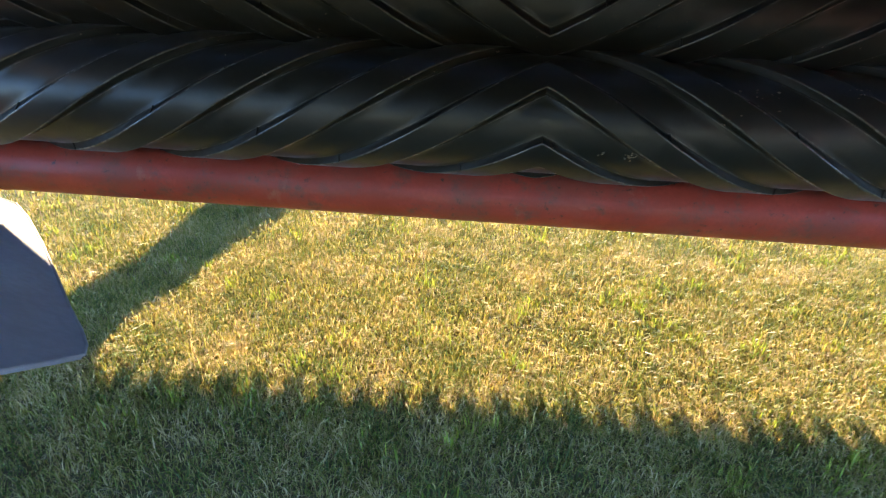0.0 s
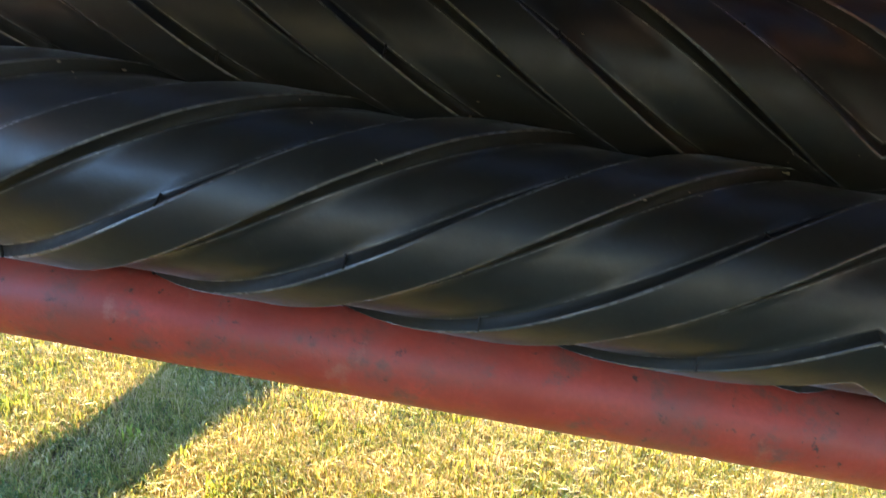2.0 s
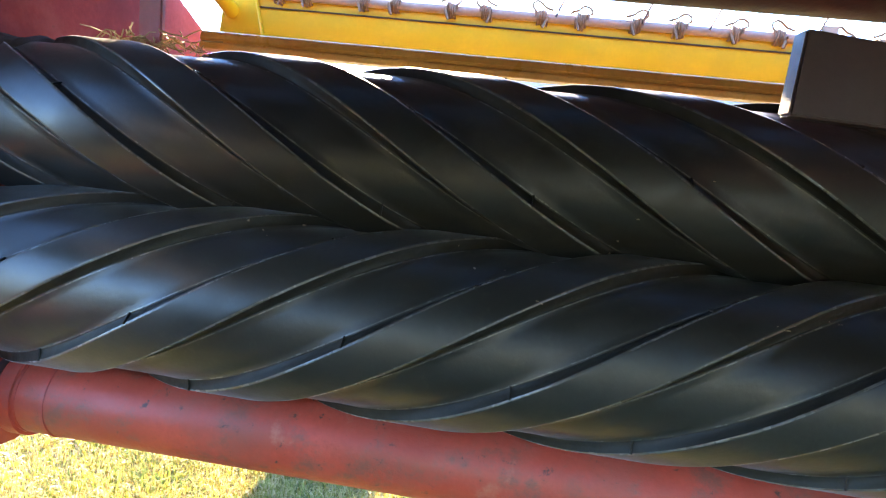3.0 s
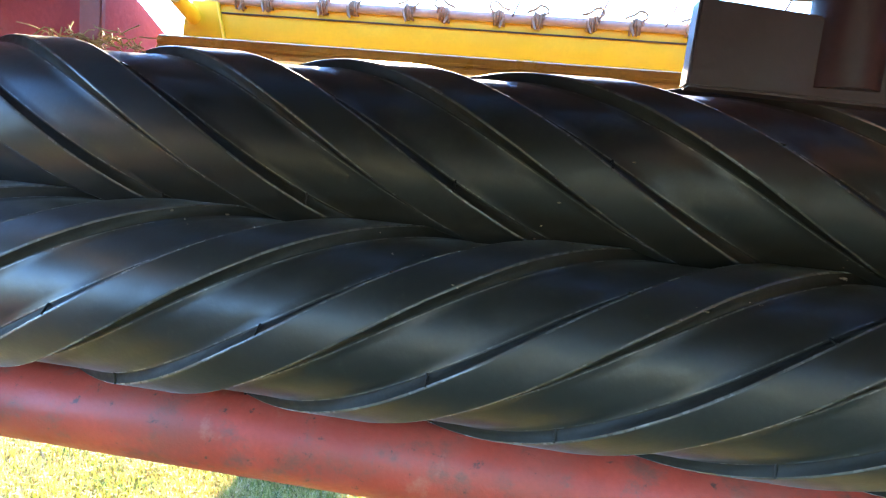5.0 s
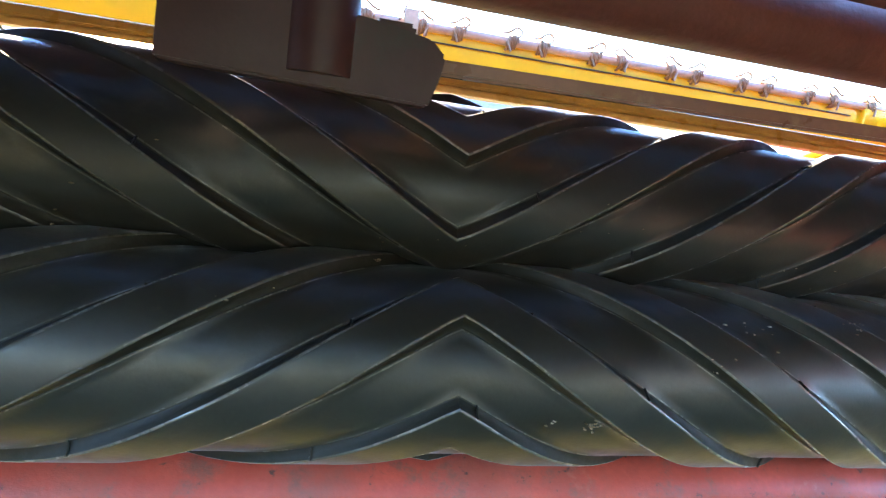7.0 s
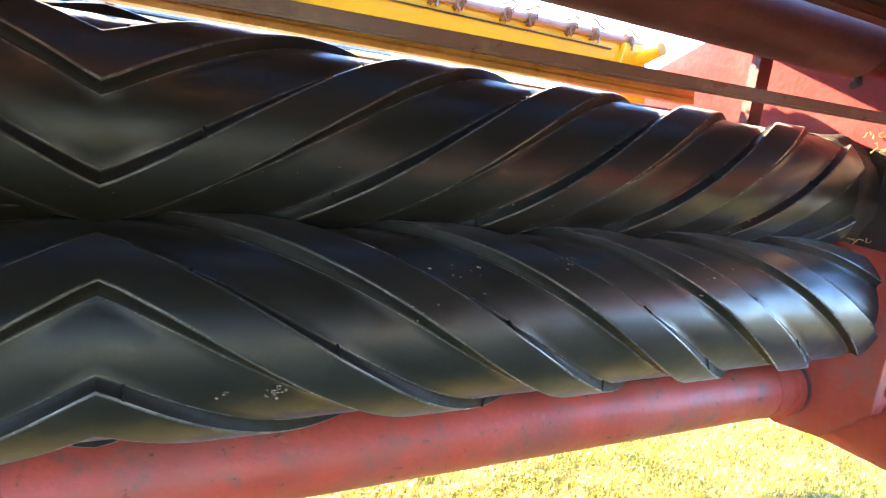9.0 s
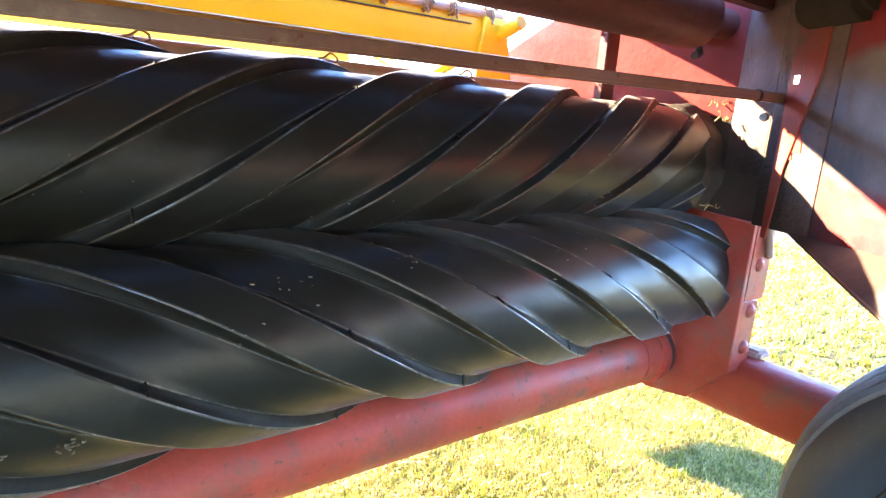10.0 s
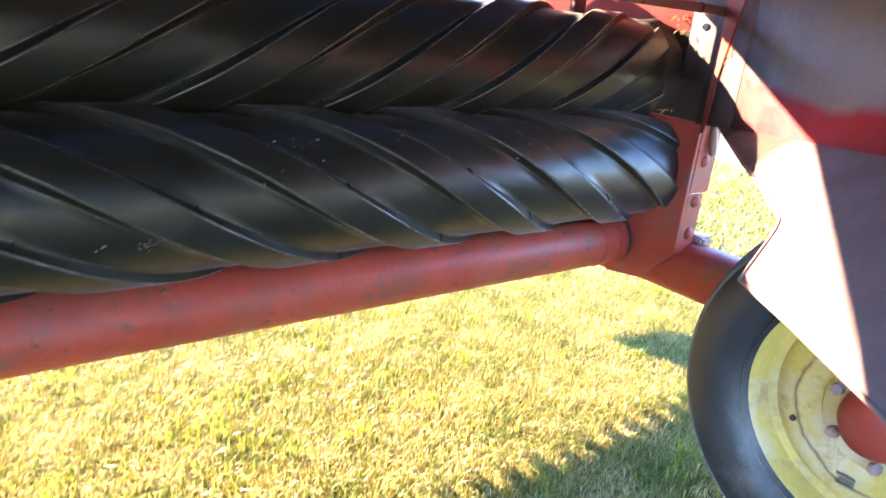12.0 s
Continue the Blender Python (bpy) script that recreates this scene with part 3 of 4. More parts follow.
for s in (-1, 1):
    def at(d):
        return XC + s * d
    part("tube_collar", rod((at(1.252), *TUBE), (at(1.285), *TUBE), 0.0675, 40, 0.005), RED, fr)
    part("collar_gap", rod((at(1.285), *TUBE), (at(1.297), *TUBE), 0.0635, 40), DARK_STEEL, fr, "dark gap behind the collar")
    part("weld_ring", rod((at(1.205), *TUBE), (at(1.214), *TUBE), 0.0632, 40, 0.0015), RED, fr)
    # bearing plate behind the roll ends, with the folded flange that carries the rivets
    outline = [(1.1212, 0.405), (1.1212, 0.71), (1.36, 0.72), (1.46, 0.62), (1.46, 0.34), (1.30, 0.30), (1.20, 0.315)]
    part("bearing_plate", plate([(at(1.318), y, z) for y, z in outline], 0.012 * s), RED, fr)
    for zlo, zhi, out in ((0.40, 0.547, 0.0), (0.550, 0.712, 0.006)):
        x0, x1 = span(at(1.3165), at(1.380 + out * 2))
        fl = part("bolt_flange", box((x0, 1.122 - out * 0.3, zlo), (x1, 1.131 - out * 0.3, zhi), 0.0025), RED, fr)
        for z in ((0.451, 0.529) if zlo < 0.5 else (0.625,)):
            part("rivet", dome((at(1.350), 1.124, z), 0.0155, 0.0125), RED, fl)
    x0, x1 = span(at(1.340), at(1.432))
    part("trailing_arm", square_tube(x0, x1, 0.290, 0.422, 0.036, 0.46, 1.345), RED, fr, "red square section trailing arm")
    x0, x1 = span(at(1.385), at(1.43))
    part("arm_stop", box((x0, 1.10, 0.418), (x1, 1.16, 0.440), 0.006), DUSTY, fr, "pale steel stop on the arm")
    part("axle_stub", rod((at(1.10), 0.572, 0.325), (at(1.44), 0.572, 0.325), 0.03, 24), DARK_STEEL, fr)
    part("hanging_pin", rod((at(1.350), 1.118, 0.72), (at(1.356), 1.108, 0.640), 0.0085, 16, 0.003), BAR_RED, fr)
    # side sheet closing the end of the header, its front edge sloping down
    edge = [(1.16, 0.705), (1.16, 1.14), (1.75, 1.14), (1.96, 1.045), (2.38, 0.86), (2.40, 0.52), (1.60, 0.30), (1.52, 0.705)]
    part("side_sheet", plate([(at(1.386), y, z) for y, z in edge], 0.005 * s), FADED, fr, "red side sheet, faded pink where the sun falls")
    part("hood_side_sheet", plate([(at(1.388), y, z) for y, z in [(1.10, 1.135), (1.76, 1.135), (1.50, 1.36), (1.10, 1.36)]], 0.005 * s), HOOD, fr)
    # added dark plate that hides the red side sheet beyond the roll's end
    x0, x1 = span(at(1.374), at(1.384))
    part("dark_side_plate", box((x0, 1.138, 0.690), (x1, 1.455, 0.905), 0.003), MUD, fr, "dark brown plate added inside the side sheet")
    # the bearing housing beyond the roll's end, caked with dirt: an uneven drum
    drum = spun([(at(1.300), 0.05), (at(1.304), 0.116), (at(1.310), 0.124), (at(1.325), 0.1260), (at(1.340), 0.124), (at(1.355), 0.1255), (at(1.370), 0.122), (at(1.384), 0.122)], UP, steps=72)
    for v in drum.verts:
        out = Vector((0, v.co.y - UP[0], v.co.z - UP[1]))
        v.co += out * (0.07 * noise.noise(v.co * 22.0) + 0.05 * noise.noise(v.co * 60.0))
    part("bearing_housing", drum, MUD, fr, "bearing housing caked with dark brown dirt")
    x0, x1 = span(at(1.145), at(1.183))
    part("hanger_strap", box((x0, 1.40, 0.90), (x1, 1.412, 1.12), 0.002), DULL_RED, fr)
    part("hanger_strap_fold", box((span(at(1.179), at(1.183))[0], 1.413, 0.90), (span(at(1.179), at(1.183))[1], 1.45, 1.12), 0.001), DULL_RED, fr)
# ---- tension bar and clamp ----
bar = thing("tension_bar", "brown painted tension bar with a red clamp box and post", "machine part", (-0.10, 1.14, 0.93))


def bar_axis(x):
    """The bar runs from the clamp to the side sheet, a little nearer at its far end."""
    return (x, 1.183 - 0.072 * x, 0.9345 + 0.0045 * x)


b = box((-0.03, -0.007, -0.0090), (XC + 1.29, 0.007, 0.0080), 0.003)
for v in b.verts:
    x, y, z = bar_axis(v.co.x)
    v.co.y, v.co.z = v.co.y + y, v.co.z + z
part("bar", b, BAR_RED, bar)
part("bar_washer", rod(bar_axis(XC + 1.165), bar_axis(XC + 1.171), 0.0105, 24, 0.002), DARK_STEEL, bar)
x, y, z = bar_axis(XC + 1.195)
part("bar_nut", rod((x, y, z - 0.034), (x + 0.010, y, z - 0.034), 0.0075, 6), STEEL, bar)
face = [(-0.226, 0.892), (-0.224, 0.972), (-0.12, 0.962), (-0.03, 0.953), (0.012, 0.945), (0.026, 0.932), (0.023, 0.912), (0.014, 0.884)]
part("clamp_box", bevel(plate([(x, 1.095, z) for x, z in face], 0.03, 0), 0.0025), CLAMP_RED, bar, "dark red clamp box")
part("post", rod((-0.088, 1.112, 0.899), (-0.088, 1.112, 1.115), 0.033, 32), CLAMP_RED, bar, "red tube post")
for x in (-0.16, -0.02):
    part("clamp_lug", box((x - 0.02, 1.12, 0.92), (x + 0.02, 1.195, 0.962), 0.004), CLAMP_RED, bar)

# ---- pickup reel ----
ORANGE = material("orange_paint", (0.72, 0.40, 0.08), 0.32, spots=[((0.42, 0.22, 0.06), 12, 0.55, 0.2)])
TUBE_PAINT = material("worn_pale_tube_paint", (0.50, 0.34, 0.24), 0.45, spots=[((0.34, 0.19, 0.12), 14, 0.55, 0.2), ((0.18, 0.09, 0.05), 40, 0.64, 0.08)], bump=0.2)
BEIGE = material("beige_paint", (0.52, 0.42, 0.28), 0.5, spots=[((0.40, 0.30, 0.19), 20, 0.55, 0.2)])
TINE = material("rusty_tine_wire", (0.32, 0.18, 0.09), 0.5, metal=0.3, spots=[((0.30, 0.17, 0.09), 60, 0.5, 0.2)])
reel = thing("pickup_reel", "yellow pickup reel with clipped tine bars", "reel", (XC, 2.2, 0.9))
X0, X1 = XC - 1.25, XC + 1.265


def extruded(prof, x0, x1, width=0.002):
    """A bar along x with a closed profile of (y, z)."""
    b = bmesh.new()
    rings = [[b.verts.new((x, py, pz)) for py, pz in prof] for x in (x0, x1)]
    m = len(prof)
    for j in range(m):
        k = (j + 1) % m
        b.faces.new((rings[0][j], rings[0][k], rings[1][k], rings[1][j]))
    for r in rings:
        b.faces.new(r)
    bmesh.ops.recalc_face_normals(b, faces=list(b.faces))
    return bevel(b, width) if width else b


def bat(y, z, parent):
    sheet = [(y, z + 0.092), (y - 0.004, z + 0.060), (y - 0.006, z - 0.020), (y + 0.008, z - 0.020), (y + 0.014, z + 0.086)]
    part("bat", extruded(sheet, X0, X1), YELLOW, parent, "bright yellow sheet metal bat")
    part("bat_seam", box((X0, y - 0.0075, z + 0.0605), (X1 - 0.075, y - 0.002, z + 0.0635), 0.0005), DARK_STEEL, parent, "dark seam")


def wire(points, radius, sides=6):
    """One bent wire: a tube swept along the points."""
    b = bmesh.new()
    pts = [Vector(p) for p in points]
    rings, up = [], Vector((0.31, 0.17, 0.93))
    for k, p in enumerate(pts):
        d = (pts[min(k + 1, len(pts) - 1)] - pts[max(k - 1, 0)]).normalized()
        side = d.cross(up)
        side = (side if side.length > 1e-3 else d.cross(Vector((1, 0, 0)))).normalized()
        up = side.cross(d).normalized()
        rings.append([b.verts.new(p + (side * math.cos(a) + up * math.sin(a)) * radius) for a in [2 * math.pi * q / sides for q in range(sides)]])
    for p, q in zip(rings, rings[1:]):
        for j in range(sides):
            k = (j + 1) % sides
            b.faces.new((p[j], p[k], q[k], q[j]))
    b.faces.new(rings[0])
    b.faces.new(rings[-1])
    bmesh.ops.recalc_face_normals(b, faces=list(b.faces))
    return b


def tine_clip(x, y, z, parent, turn):
    """A spring tine of one wire: a prong hanging in front, coils round the bar, a loop above and a tail."""
    lift = 0.003 * math.sin(37 * x)
    pts = [(x - 0.004 * turn, y - 0.019, z - 0.024), (x - 0.009 * turn, y - 0.016, z - 0.010)]
    for k in range(51):
        a, f = 2 * math.pi * k / 10 + math.pi, k / 50
        r = 0.0140 + 0.0022 * math.sin(5 * k / 10 + 40 * x)
        sag = 0.005 * max(0.0, -math.sin(a)) * (0.5 + 0.5 * math.sin(k / 5 + 60 * x))
        pts.append((x + (f - 0.5) * 0.025 * turn, y + r * math.cos(a), z + r * math.sin(a) - sag))
    for a, b in ((0.014, 0.010), (0.021, 0.016 + lift), (0.020, 0.024 + lift), (0.012, 0.029 + lift), (0.003, 0.028), (-0.008, 0.019), (-0.020, 0.0145), (-0.025, 0.013 + lift)):
        pts.append((x + a * turn, y - 0.012, z + b))
    part("tine_clip", wire(pts, 0.0027), TINE, parent)


bat(1.90, 1.033, reel)
bat(2.69, 0.95, reel)
channel = [(1.745, 1.005), (1.724, 1.0095), (1.713, 1.005), (1.709, 0.9905), (1.713, 0.9870), (1.7065, 0.9830), (1.708, 0.9720), (1.745, 0.970)]
part("bar_channel", extruded(channel, X0, 1.43, 0.0015), ORANGE, reel, "orange folded channel with a groove along it")
bar_top = part("tine_bar", rod((X0, 1.896, 1.124), (X1 + 0.03, 1.896, 1.124), 0.0100, 14), TUBE_PAINT, reel, "worn pale tine tube")
for k in range(-6, 7):
    for d in (0.0, 0.0786):
        x = 0.140 + 0.2014 * k + d
        if X0 + 0.02 < x < X1:
            tine_clip(x + 0.006 * math.sin(7 * k + 30 * d), 1.896, 1.124, bar_top, 1 if (k + int(d * 20)) % 3 else -1)
for k, x in enumerate((-0.44, -0.26, -0.12, 0.09)):
    part("tine", merged(rod((x, 1.886, 1.126), (x + 0.030, 1.880, 1.20), 0.0022, 8), rod((x + 0.030, 1.880, 1.20), (x + 0.050, 1.872, 1.255), 0.0022, 8)), DARK_STEEL, bar_top, "thin dark wire tine")
bar_low = part("tine_bar", rod((X0, 1.74, 0.938), (X1 + 0.24, 1.74, 0.938), 0.017, 18), TUBE_PAINT, reel, "worn pale tine tube with wound springs")
for k in range(7):
    tine_clip(-0.95 + 0.35 * k, 1.74, 0.938, bar_low, 1)
for s, x in ((-1, X0), (1, X1)):
    part("bat_bracket", plate([(x - 0.040, 1.882, 1.118), (x + 0.036, 1.882, 1.118), (x + 0.075, 1.882, 0.955), (x - 0.055, 1.882, 0.955)], 0.016, 0.003), YELLOW, reel)
    spider = merged(*[rod((x + 0.02 * s, 2.25, 0.95), (x + 0.02 * s, 2.25 + 0.47 * math.cos(a), 0.95 + 0.47 * math.sin(a)), 0.018, 10) for a in (2.8, 0.3)])
    part("reel_spider", spider, YELLOW, reel)
part("marker_plate", box((0.098, 1.878, 1.068), (0.131, 1.882, 1.152), 0.002), BEIGE, reel, "pale beige plate standing on the bat")
part("reel_shaft", rod((XC - 1.34, 2.25, 0.95), (XC + 1.34, 2.25, 0.95), 0.035, 24), YELLOW, reel)

# ---- wheels ----
WHEEL_LABEL = "black ribbed tyre on a rusty yellow steel rim"


def build_wheel(name, xm, s, y, z, label):
    """xm: the middle of the tyre; s: the side on which the dish shows (-1: towards -x)."""
    w = thing(name, label, "wheel", (xm, y, 0.0), group="gauge wheels")
    prof = [(-0.088, 0.205), (-0.104, 0.225), (-0.116, 0.262), (-0.114, 0.292), (-0.107, 0.311)]
    for a in (-0.100, -0.075, -0.050, -0.025, 0.0, 0.025, 0.050, 0.075, 0.100):
        prof.append((a, 0.333 - 2.4 * a * a))
    prof += [(0.107, 0.311), (0.114, 0.292), (0.116, 0.262), (0.104, 0.225), (0.088, 0.205), (-0.088, 0.205)]
    tyre = part("tyre", spun([(xm + a, r) for a, r in prof], (y, z), steps=96), TYRE, w, "black rubber tyre with circumferential ribs", smooth=30)
    edges = [-0.104, -0.0895, -0.0845, -0.066, -0.061, -0.040, -0.034, -0.004, 0.004, 0.034, 0.040, 0.061, 0.066, 0.0845, 0.0895, 0.104]
    for a, b in zip(edges[::2], edges[1::2]):
        ra, rb = 0.344 - 2.4 * a * a, 0.344 - 2.4 * b * b
        ring = [(a, ra - 0.013), (a, ra - 0.001), (a + 0.001, ra), (b - 0.001, rb), (b, rb - 0.001), (b, rb - 0.013)]
        part("rib", spun([(xm + c, r) for c, r in ring], (y, z), steps=96), TREAD, tyre, smooth=30)
    dish = [(0.098, 0.212), (0.092, 0.214), (0.086, 0.205), (0.070, 0.198), (0.045, 0.190), (0.040, 0.176), (0.052, 0.160), (0.058, 0.120), (0.052, 0.095), (0.066, 0.088), (0.067, 0.045), (0.060, 0.0)]
    rim = part("rim", spun([(xm + s * a, r) for a, r in dish], (y, z), steps=72), RIM, w, "yellow painted steel rim, rusty where water stood")
    part("inner_rim", spun([(xm - s * 0.09, 0.212), (xm - s * 0.08, 0.2), (xm - s * 0.02, 0.19), (xm + s * 0.03, 0.185)], (y, z), steps=48), RIM, w)
    hub = [(0.060, 0.062), (0.085, 0.058), (0.110, 0.046), (0.118, 0.030), (0.119, 0.0)]
    part("hub", spun([(xm + s * a, r) for a, r in hub], (y, z), steps=36), RED, w, "red hub cap")
    for k in range(6):
        a = k * math.pi / 3 + 0.35
        py, pz = y + 0.075 * math.cos(a), z + 0.075 * math.sin(a)
        part("wheel_bolt", rod((xm + s * 0.064, py, pz), (xm + s * 0.084, py, pz), 0.0100, 6, 0.002), DUSTY, rim)
    for a, r in ((1.9, 0.145), (-2.3, 0.145), (-0.5, 0.145)):
        part("rim_plug", rod((xm + s * 0.052, y + r * math.cos(a), z + r * math.sin(a)), (xm + s * 0.060, y + r * math.cos(a), z + r * math.sin(a)), 0.0055, 12, 0.0015), DARK_STEEL, rim, "small rusty plug")
    tag = bmesh.new()
    for dz, ln in ((0.0, 0.030), (-0.008, 0.024), (-0.016, 0.028)):
        tag = merged(tag, box((min(xm + s * 0.0625, xm + s * 0.0635), y + 0.02 - 0.012, z - 0.12 + dz), (max(xm + s * 0.0625, xm + s * 0.0635), y + 0.02 - 0.012 + ln, z - 0.1155 + dz), 0))
    return rim, tag


WX = 1.265
rim, tag = build_wheel("wheel", WX, -1, 0.572, 0.335, WHEEL_LABEL)
part("decal_bars", tag, STEEL, rim, "dark and pale decal bars")
build_wheel("wheel", 2 * XC - WX, 1, 0.572, 0.335, WHEEL_LABEL)[1].free()


# ---- swath shields ----
def on_sheet(y, z):
    """The upright sheet of the shield, turned inwards from the machine's side."""
    return Vector((1.138 + 0.82 * (y - 0.833), y, z))


def sheet_grid(ys, zs, thick, skip=(), back=0.0, foot=0.0):
    """A plate on the sheet's plane; the lowest row follows the joint with the flap."""
    b = bmesh.new()
    g = [[b.verts.new(on_sheet(y, max(joint_z(y) - 0.003, foot) if j == 0 else min(z, hood_z(y) - 0.003))) for y in ys] for j, z in enumerate(zs)]
    for j in range(len(zs) - 1):
        for k in range(len(ys) - 1):
            if (j, k) not in skip:
                b.faces.new((g[j][k], g[j][k + 1], g[j + 1][k + 1], g[j + 1][k]))
    out = bmesh.ops.extrude_face_region(b, geom=list(b.faces))
    away = Vector((0.773, -0.634, 0.0))
    bmesh.ops.translate(b, verts=[v for v in out["geom"] if isinstance(v, bmesh.types.BMVert)], vec=away * thick)
    bmesh.ops.translate(b, verts=list(b.verts), vec=away * back)
    bmesh.ops.recalc_face_normals(b, faces=list(b.faces))
    return b


FLAP_N, FLAP_P = Vector((-0.469, 0.449, 0.761)), Vector((0.92, 0.69, 0.69))


def on_flap(x, y):
    return Vector((x, y, FLAP_P.z - (FLAP_N.x * (x - FLAP_P.x) + FLAP_N.y * (y - FLAP_P.y)) / FLAP_N.z))


def joint_z(y):
    return on_flap(on_sheet(y, 0.0).x, y).z


SHIELD_LABEL = "swath shield of worn grey sheet steel with patches of red paint"
shield = thing("swath_shield", SHIELD_LABEL, "shield", (1.1, 0.85, 0.71), group="swath shields")
ZS = [0.745, 0.80, 0.86, 0.92, 0.9515, 0.9625, 1.0, 1.03, 1.13]
ZS_STRIP = [0.745, 0.80, 0.86, 0.92, 0.955, 0.980, 1.0, 1.03, 1.13]
part("hinge_strip", sheet_grid([1.110, 1.078, 1.0305, 0.985, 0.9605], ZS_STRIP, 0.004, skip={(4, 1)}), HINGE, shield, "dusty pale hinge strip, rough with dried dirt")
part("hinge_post", sheet_grid([1.242, 1.18, 1.112], ZS_STRIP[1:], 0.004, foot=0.80), HINGE, shield, "dusty upright part of the hinge against the side sheet")
part("seam_backing", sheet_grid([0.972, 0.950], ZS, 0.003, back=0.006), DARK_STEEL, shield, "dark strip behind the hinge seam")
part("shield_sheet", sheet_grid([0.957, 0.91, 0.8655, 0.8545, 0.80, 0.72, 0.62, 0.52, 0.40, 0.30, 0.20], ZS, 0.004, skip={(4, 2)}), WORN, shield, "worn panel, bare grey in the middle and red round it")
upright = bmesh.new()
rows = [(0.700, (1.071, 1.067, 1.061, 1.056)), (0.825, (1.071, 1.065, 1.053, 1.043)), (0.963, (1.071, 1.063, 1.045, 1.000)), (0.977, (1.071, 1.063, 1.045, 0.996)), (1.106, (1.071, 1.063, 1.040, 0.990))]
g = [[upright.verts.new(on_sheet(y, z)) for y in ys] for z, ys in rows]
for j in range(4):
    for k in range(3):
        if (j, k) != (2, 1):
            upright.faces.new((g[j][k], g[j][k + 1], g[j + 1][k + 1], g[j + 1][k]))
out = bmesh.ops.extrude_face_region(upright, geom=list(upright.faces))
inward = Vector((-0.773, 0.634, 0.0))
bmesh.ops.translate(upright, verts=[v for v in out["geom"] if isinstance(v, bmesh.types.BMVert)], vec=inward * 0.003)
bmesh.ops.translate(upright, verts=list(upright.verts), vec=inward * 0.0015)
bmesh.ops.recalc_face_normals(upright, faces=list(upright.faces))
part("slotted_upright", upright, RED, shield, "narrow red slotted upright")
patch = bmesh.new()
for y0, y1, z0, z1 in ((1.075, 1.012, 0.848, 0.884), (1.068, 1.03, 0.835, 0.850)):
    patch = merged(patch, plate([on_sheet(y, z) + Vector((-0.0008, 0.0007, 0)) for y, z in ((y0, z0), (y1, z0 + 0.006), (y1 + 0.004, z1), (y0, z1 - 0.004))], 0.0006, 0))
part("paint_patch", patch, RED, shield, "patch of red paint left on the strip")
rim_flap = [(1.287, 1.012), (1.05, 0.812), (0.955, 0.729), (0.893, 0.680), (0.872, 0.661), (0.857, 0.650), (0.838, 0.643), (0.818, 0.639), (0.755, 0.628), (0.67, 0.5305), (0.574, 0.424), (0.44, 0.284), (0.30, 0.138), (0.565, 0.13)]
part("lower_flap", plate([on_flap(*q) for q in rim_flap], -0.004, 0), SHIELD, shield, "pinkish grey lower flap")
part("flap_edge", merged(*[rod(on_flap(*p), on_flap(*q), 0.0024, 8) for p, q in zip(rim_flap, rim_flap[1:-1])]), SHIELD, shield, "thin rolled edge of the flap")
PALE = material("pale_sheet_steel", (0.30, 0.285, 0.30), 0.5, spots=[((0.25, 0.235, 0.25), 7, 0.5, 0.3), ((0.14, 0.11, 0.10), 40, 0.70, 0.05)], bump=0.12, bump_scale=40)
PALE_N, PALE_P = Vector((0.439, 0.452, 0.777)), Vector((-0.444, 0.504, 0.661))


def on_pale(x, y):
    return Vector((x, y, PALE_P.z - (PALE_N.x * (x - PALE_P.x) + PALE_N.y * (y - PALE_P.y)) / PALE_N.z))


pale = thing("swath_shield", "pale grey swath shield of sheet steel with a rounded corner", "shield", (-0.5, 0.5, 0.6), group="swath shields")
rim_line = [on_pale(*q) for q in ((-0.60, 0.560), (-0.533, 0.592), (-0.524, 0.602), (-0.495, 0.578), (-0.443, 0.524), (-0.384, 0.458), (-0.338, 0.406), (-0.312, 0.379), (-0.295, 0.358), (-0.287, 0.343), (-0.288, 0.319), (-0.290, 0.276), (-0.295, 0.215), (-0.40, 0.20), (-0.60, 0.40))]
part("lower_flap", plate(rim_line, 0.004, 0), PALE, pale)
part("rolled_edge", merged(*[rod(a, b, 0.0014, 8) for a, b in zip(rim_line, rim_line[1:])]), PALE, pale, "thin rolled edge of the sheet")
line = [on_sheet(y, 0.0) for y in (1.10, 0.80, 0.50, 0.20)]
foot = [on_pale(2 * XC - p.x, p.y) - Vector((0, 0, 0.003)) for p in line]
head = [Vector((2 * XC - p.x, p.y, hood_z(p.y) - 0.003)) for p in reversed(line)]
part("shield_sheet", plate(foot + head, 0.004, 0), PALE, pale, "upright sheet under the hood")
part("carrier_arm", rod(on_pale(-0.59, 0.42), (XC - 1.385, 1.16, 0.72), 0.014, 16), DULL_RED, pale, "dull red carrier arm")

# ---- cutterbar, floor pan and legs ----
cut = thing("cutterbar", "steel cutterbar with pointed guards and a sloping floor pan", "cutterbar", (XC, 1.9, 0.2))
part("floor_pan", plate([(XC - 1.34, 1.455, 0.465), (XC + 1.34, 1.455, 0.465), (XC + 1.34, 1.775, 0.315), (XC - 1.34, 1.775, 0.315)], 0.006), DARK_STEEL, cut)
# added strip hidden by the lower roll, high enough to block sun from the tube
part("pan_sun_stop", box((XC - 1.34, 1.449, 0.468), (XC + 1.34, 1.455, 0.600), 0.001), DARK_STEEL, cut, "unseen upturned strip behind the pan, added to keep sun off the tube")
part("knife_bar", box((XC - 1.34, 1.755, 0.295), (XC + 1.34, 1.825, 0.32), 0.003), DARK_STEEL, cut)
for k in range(34):
    x = XC - 1.3 + k * 0.0788
    part("guard", merged(rod((x, 1.805, 0.306), (x, 1.915, 0.298), 0.012, 8, r2=0.002), rod((x, 1.790, 0.300), (x, 1.767, 0.262), 0.015, 8)), DARK_STEEL, cut)
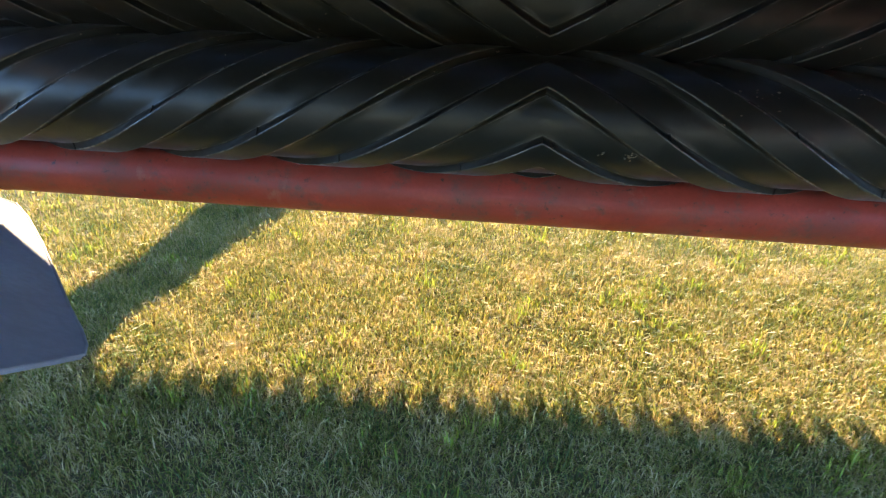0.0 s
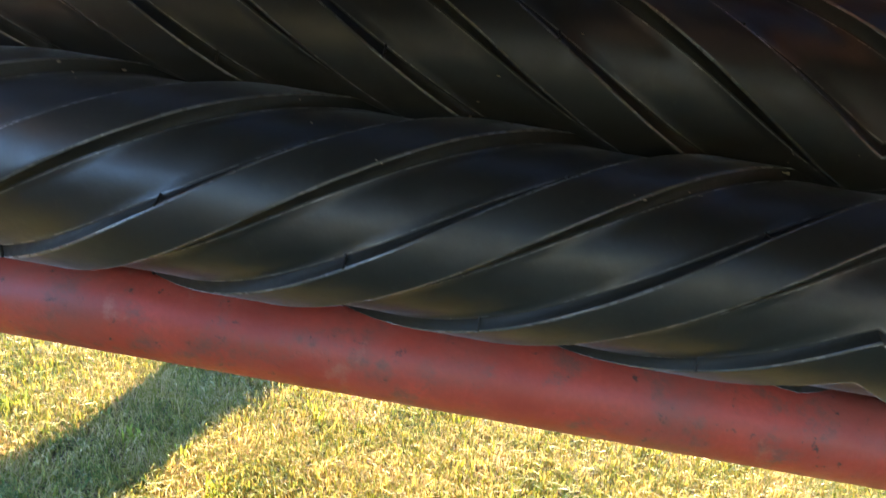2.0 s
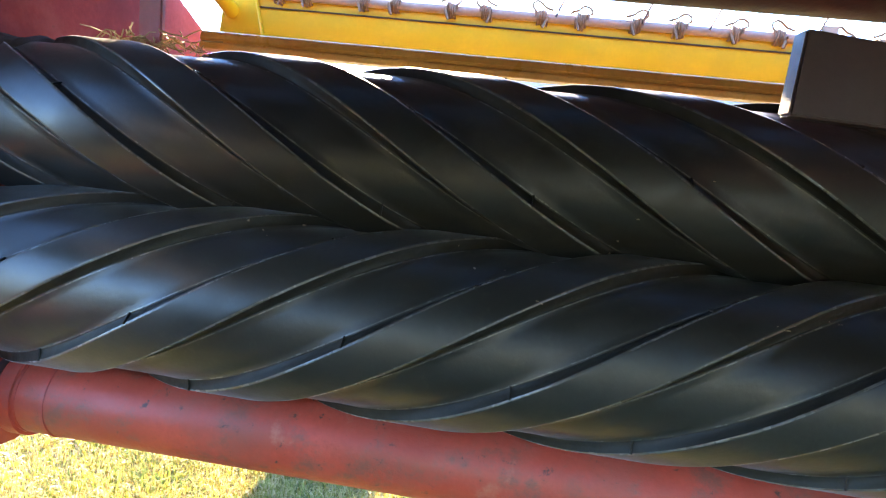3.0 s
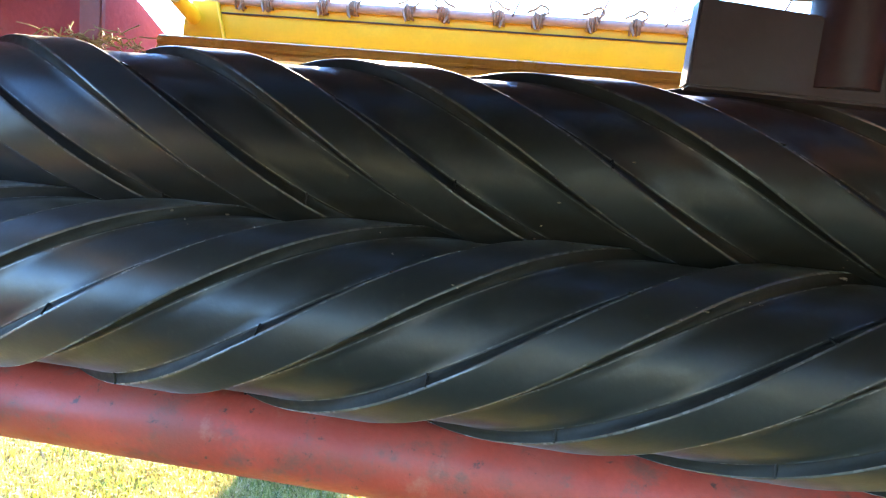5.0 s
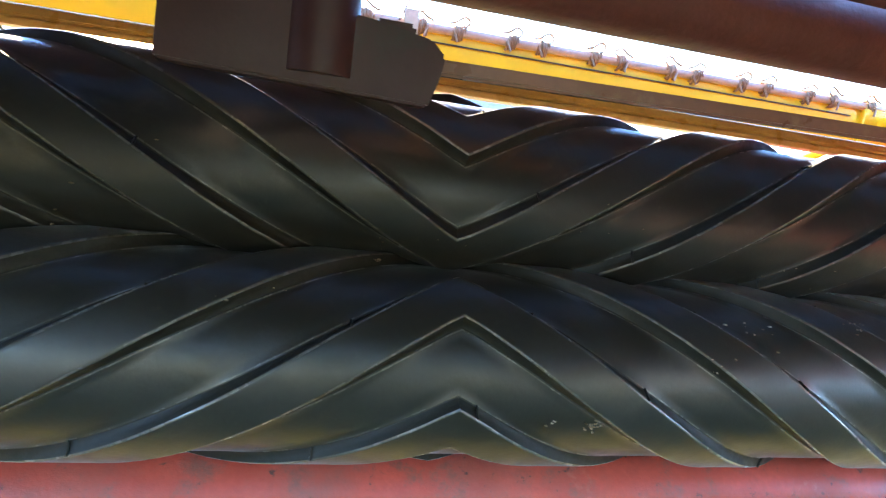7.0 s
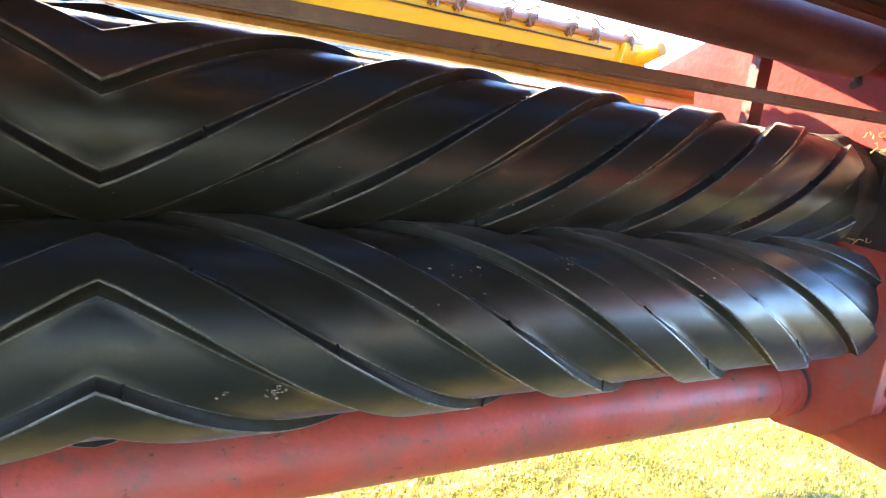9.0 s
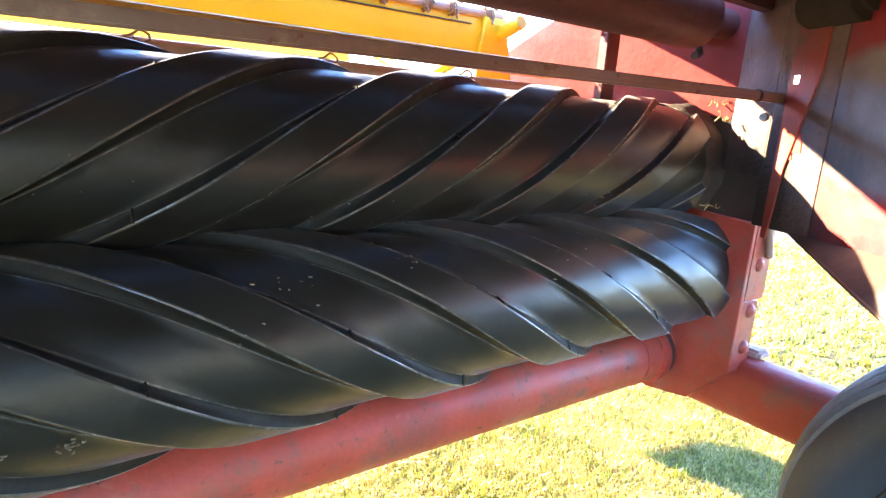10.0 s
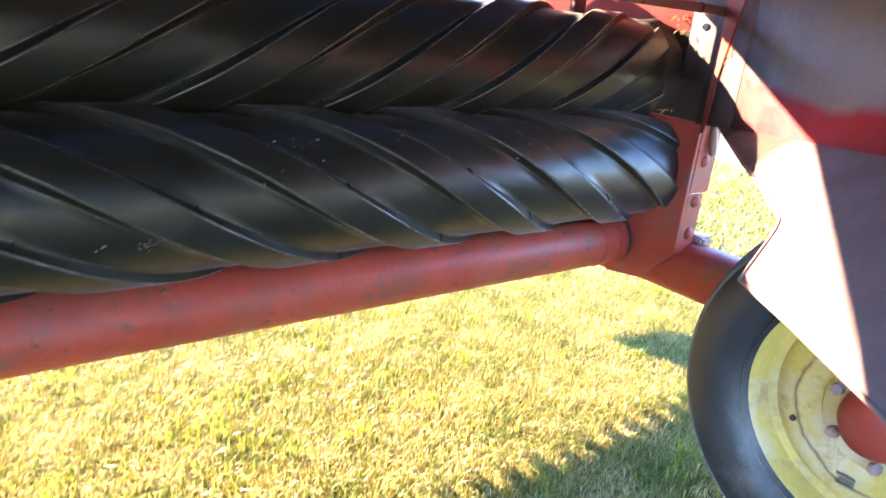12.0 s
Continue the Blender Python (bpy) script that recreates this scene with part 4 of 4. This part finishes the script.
# unseen board, its outline worked back from the shadow patch on the grass
part("shadow_board", plate([(1.50, 2.10, 0.25), (1.72, 2.10, 0.27), (1.79, 2.10, 0.32), (1.76, 2.10, 0.38), (1.50, 2.10, 0.40)], 0.012), DARK_STEEL, cut, "unseen board at the end of the bar, shaped to cast a shadow patch")
for s in (-1,):
    # unseen splayed leg shaped for its diagonal shadow: foot in the grass, head fixed under the end of the bar
    leg = [(0.77, SOIL_Z), (1.05, SOIL_Z), (1.15, 0.070), (1.25, 0.190), (1.38, 0.270), (1.36, 0.37), (1.28, 0.342), (1.16, 0.295), (1.066, 0.235), (0.99, 0.158), (0.825, 0.042)]
    part("shadow_leg", plate([(XC + s * d, 2.10, z) for d, z in leg], 0.02 * s), DARK_STEEL, cut, "unseen splayed leg standing in the grass, shaped to cast the diagonal shadow")
    part("leg_bracket", box((span(XC + s * 1.18, XC + s * 1.34)[0], 1.77, 0.28), (span(XC + s * 1.18, XC + s * 1.34)[1], 2.14, 0.31), 0.004), DARK_STEEL, cut)


# ---- loose hay and dirt ----
def hay(name, at, count, size, seed, label, long=1.0):
    rng = random.Random(seed)
    b = bmesh.new()
    for _ in range(count):
        p = Vector(at) + Vector((rng.uniform(-1, 1) * size[0], rng.uniform(-1, 1) * size[1], rng.uniform(0, 1) * size[2]))
        d = Vector((rng.uniform(-1, 1), rng.uniform(-0.6, 0.6), rng.uniform(-0.5, 0.5))).normalized() * rng.uniform(0.01, 0.035) * long
        m = p + d * 0.5 + Vector((0, 0, rng.uniform(-0.006, 0.008)))
        rad = rng.uniform(0.0006, 0.0014)
        for u, v in ((p, m), (m, p + d)):
            q = rod(u, v, rad, 5)
            me = bpy.data.meshes.new("tmp")
            q.to_mesh(me)
            q.free()
            b.from_mesh(me)
            bpy.data.meshes.remove(me)
    ob = part(name, b, STRAW)
    return tagged(ob, label, "hay", kind="stuff")


hay("hay_wisp", (-1.04, 1.372, 0.925), 90, (0.075, 0.015, 0.022), 5, "wisp of dry hay caught on the upper roll")
hay("hay_wisp", (1.425, 1.232, 0.893), 9, (0.006, 0.008, 0.010), 6, "curl of dry hay at the end of the upper roll", 0.5)


hay("hay_wisp", (1.470, 1.282, 0.930), 8, (0.006, 0.012, 0.010), 9, "bits of dry hay caught on the red side sheet", 0.45)


hay("hay_wisp", (1.424, 1.290, 0.722), 16, (0.006, 0.075, 0.004), 21, "bits of dry hay along the top of the bearing plate", 0.6)


def flecks(name, centre, spots, seed, label):
    """Small crumbs of dirt stuck on a roll: (x, angle, spread, count)."""
    rng = random.Random(seed)
    b = bmesh.new()
    for x, ang, spread, count in spots:
        for _ in range(count):
            a = radians(ang + rng.gauss(0, spread * 220))
            r = R_ROLL + 0.0003
            c = Vector((x + rng.gauss(0, spread), centre[0] - r * math.cos(a), centre[1] + r * math.sin(a)))
            e = rng.uniform(0.0006, 0.0018)
            bmesh.ops.create_icosphere(b, subdivisions=1, radius=1.0, matrix=Matrix.Translation(c) @ Euler((a, 0, rng.uniform(0, 3))).to_matrix().to_4x4() @ Matrix.Diagonal((e * rng.uniform(1, 2.2), e, e * 0.7, 1)))
    ob = part(name, b, DIRT)
    return tagged(ob, label, "dirt", kind="stuff")


flecks("dirt_crumbs", LOW, [(0.262, -14, 0.010, 16), (0.21, -12, 0.006, 5), (0.004, 74, 0.004, 4), (-0.1, 45, 0.01, 3), (-0.16, 40, 0.012, 4), (0.5, 40, 0.02, 9), (0.42, 20, 0.02, 5), (0.66, 52, 0.015, 8), (-0.45, 50, 0.05, 5), (-0.8, 60, 0.05, 5), (0.9, 30, 0.05, 6)], 7, "pale crumbs of dried dirt stuck to the lower roll")
flecks("dirt_crumbs", UP, [(0.0, -28, 0.03, 5), (-0.3, -20, 0.06, 5), (0.6, -30, 0.06, 8), (1.1, -25, 0.05, 8), (0.3, -10, 0.04, 4)], 8, "crumbs of dried dirt stuck to the upper roll")
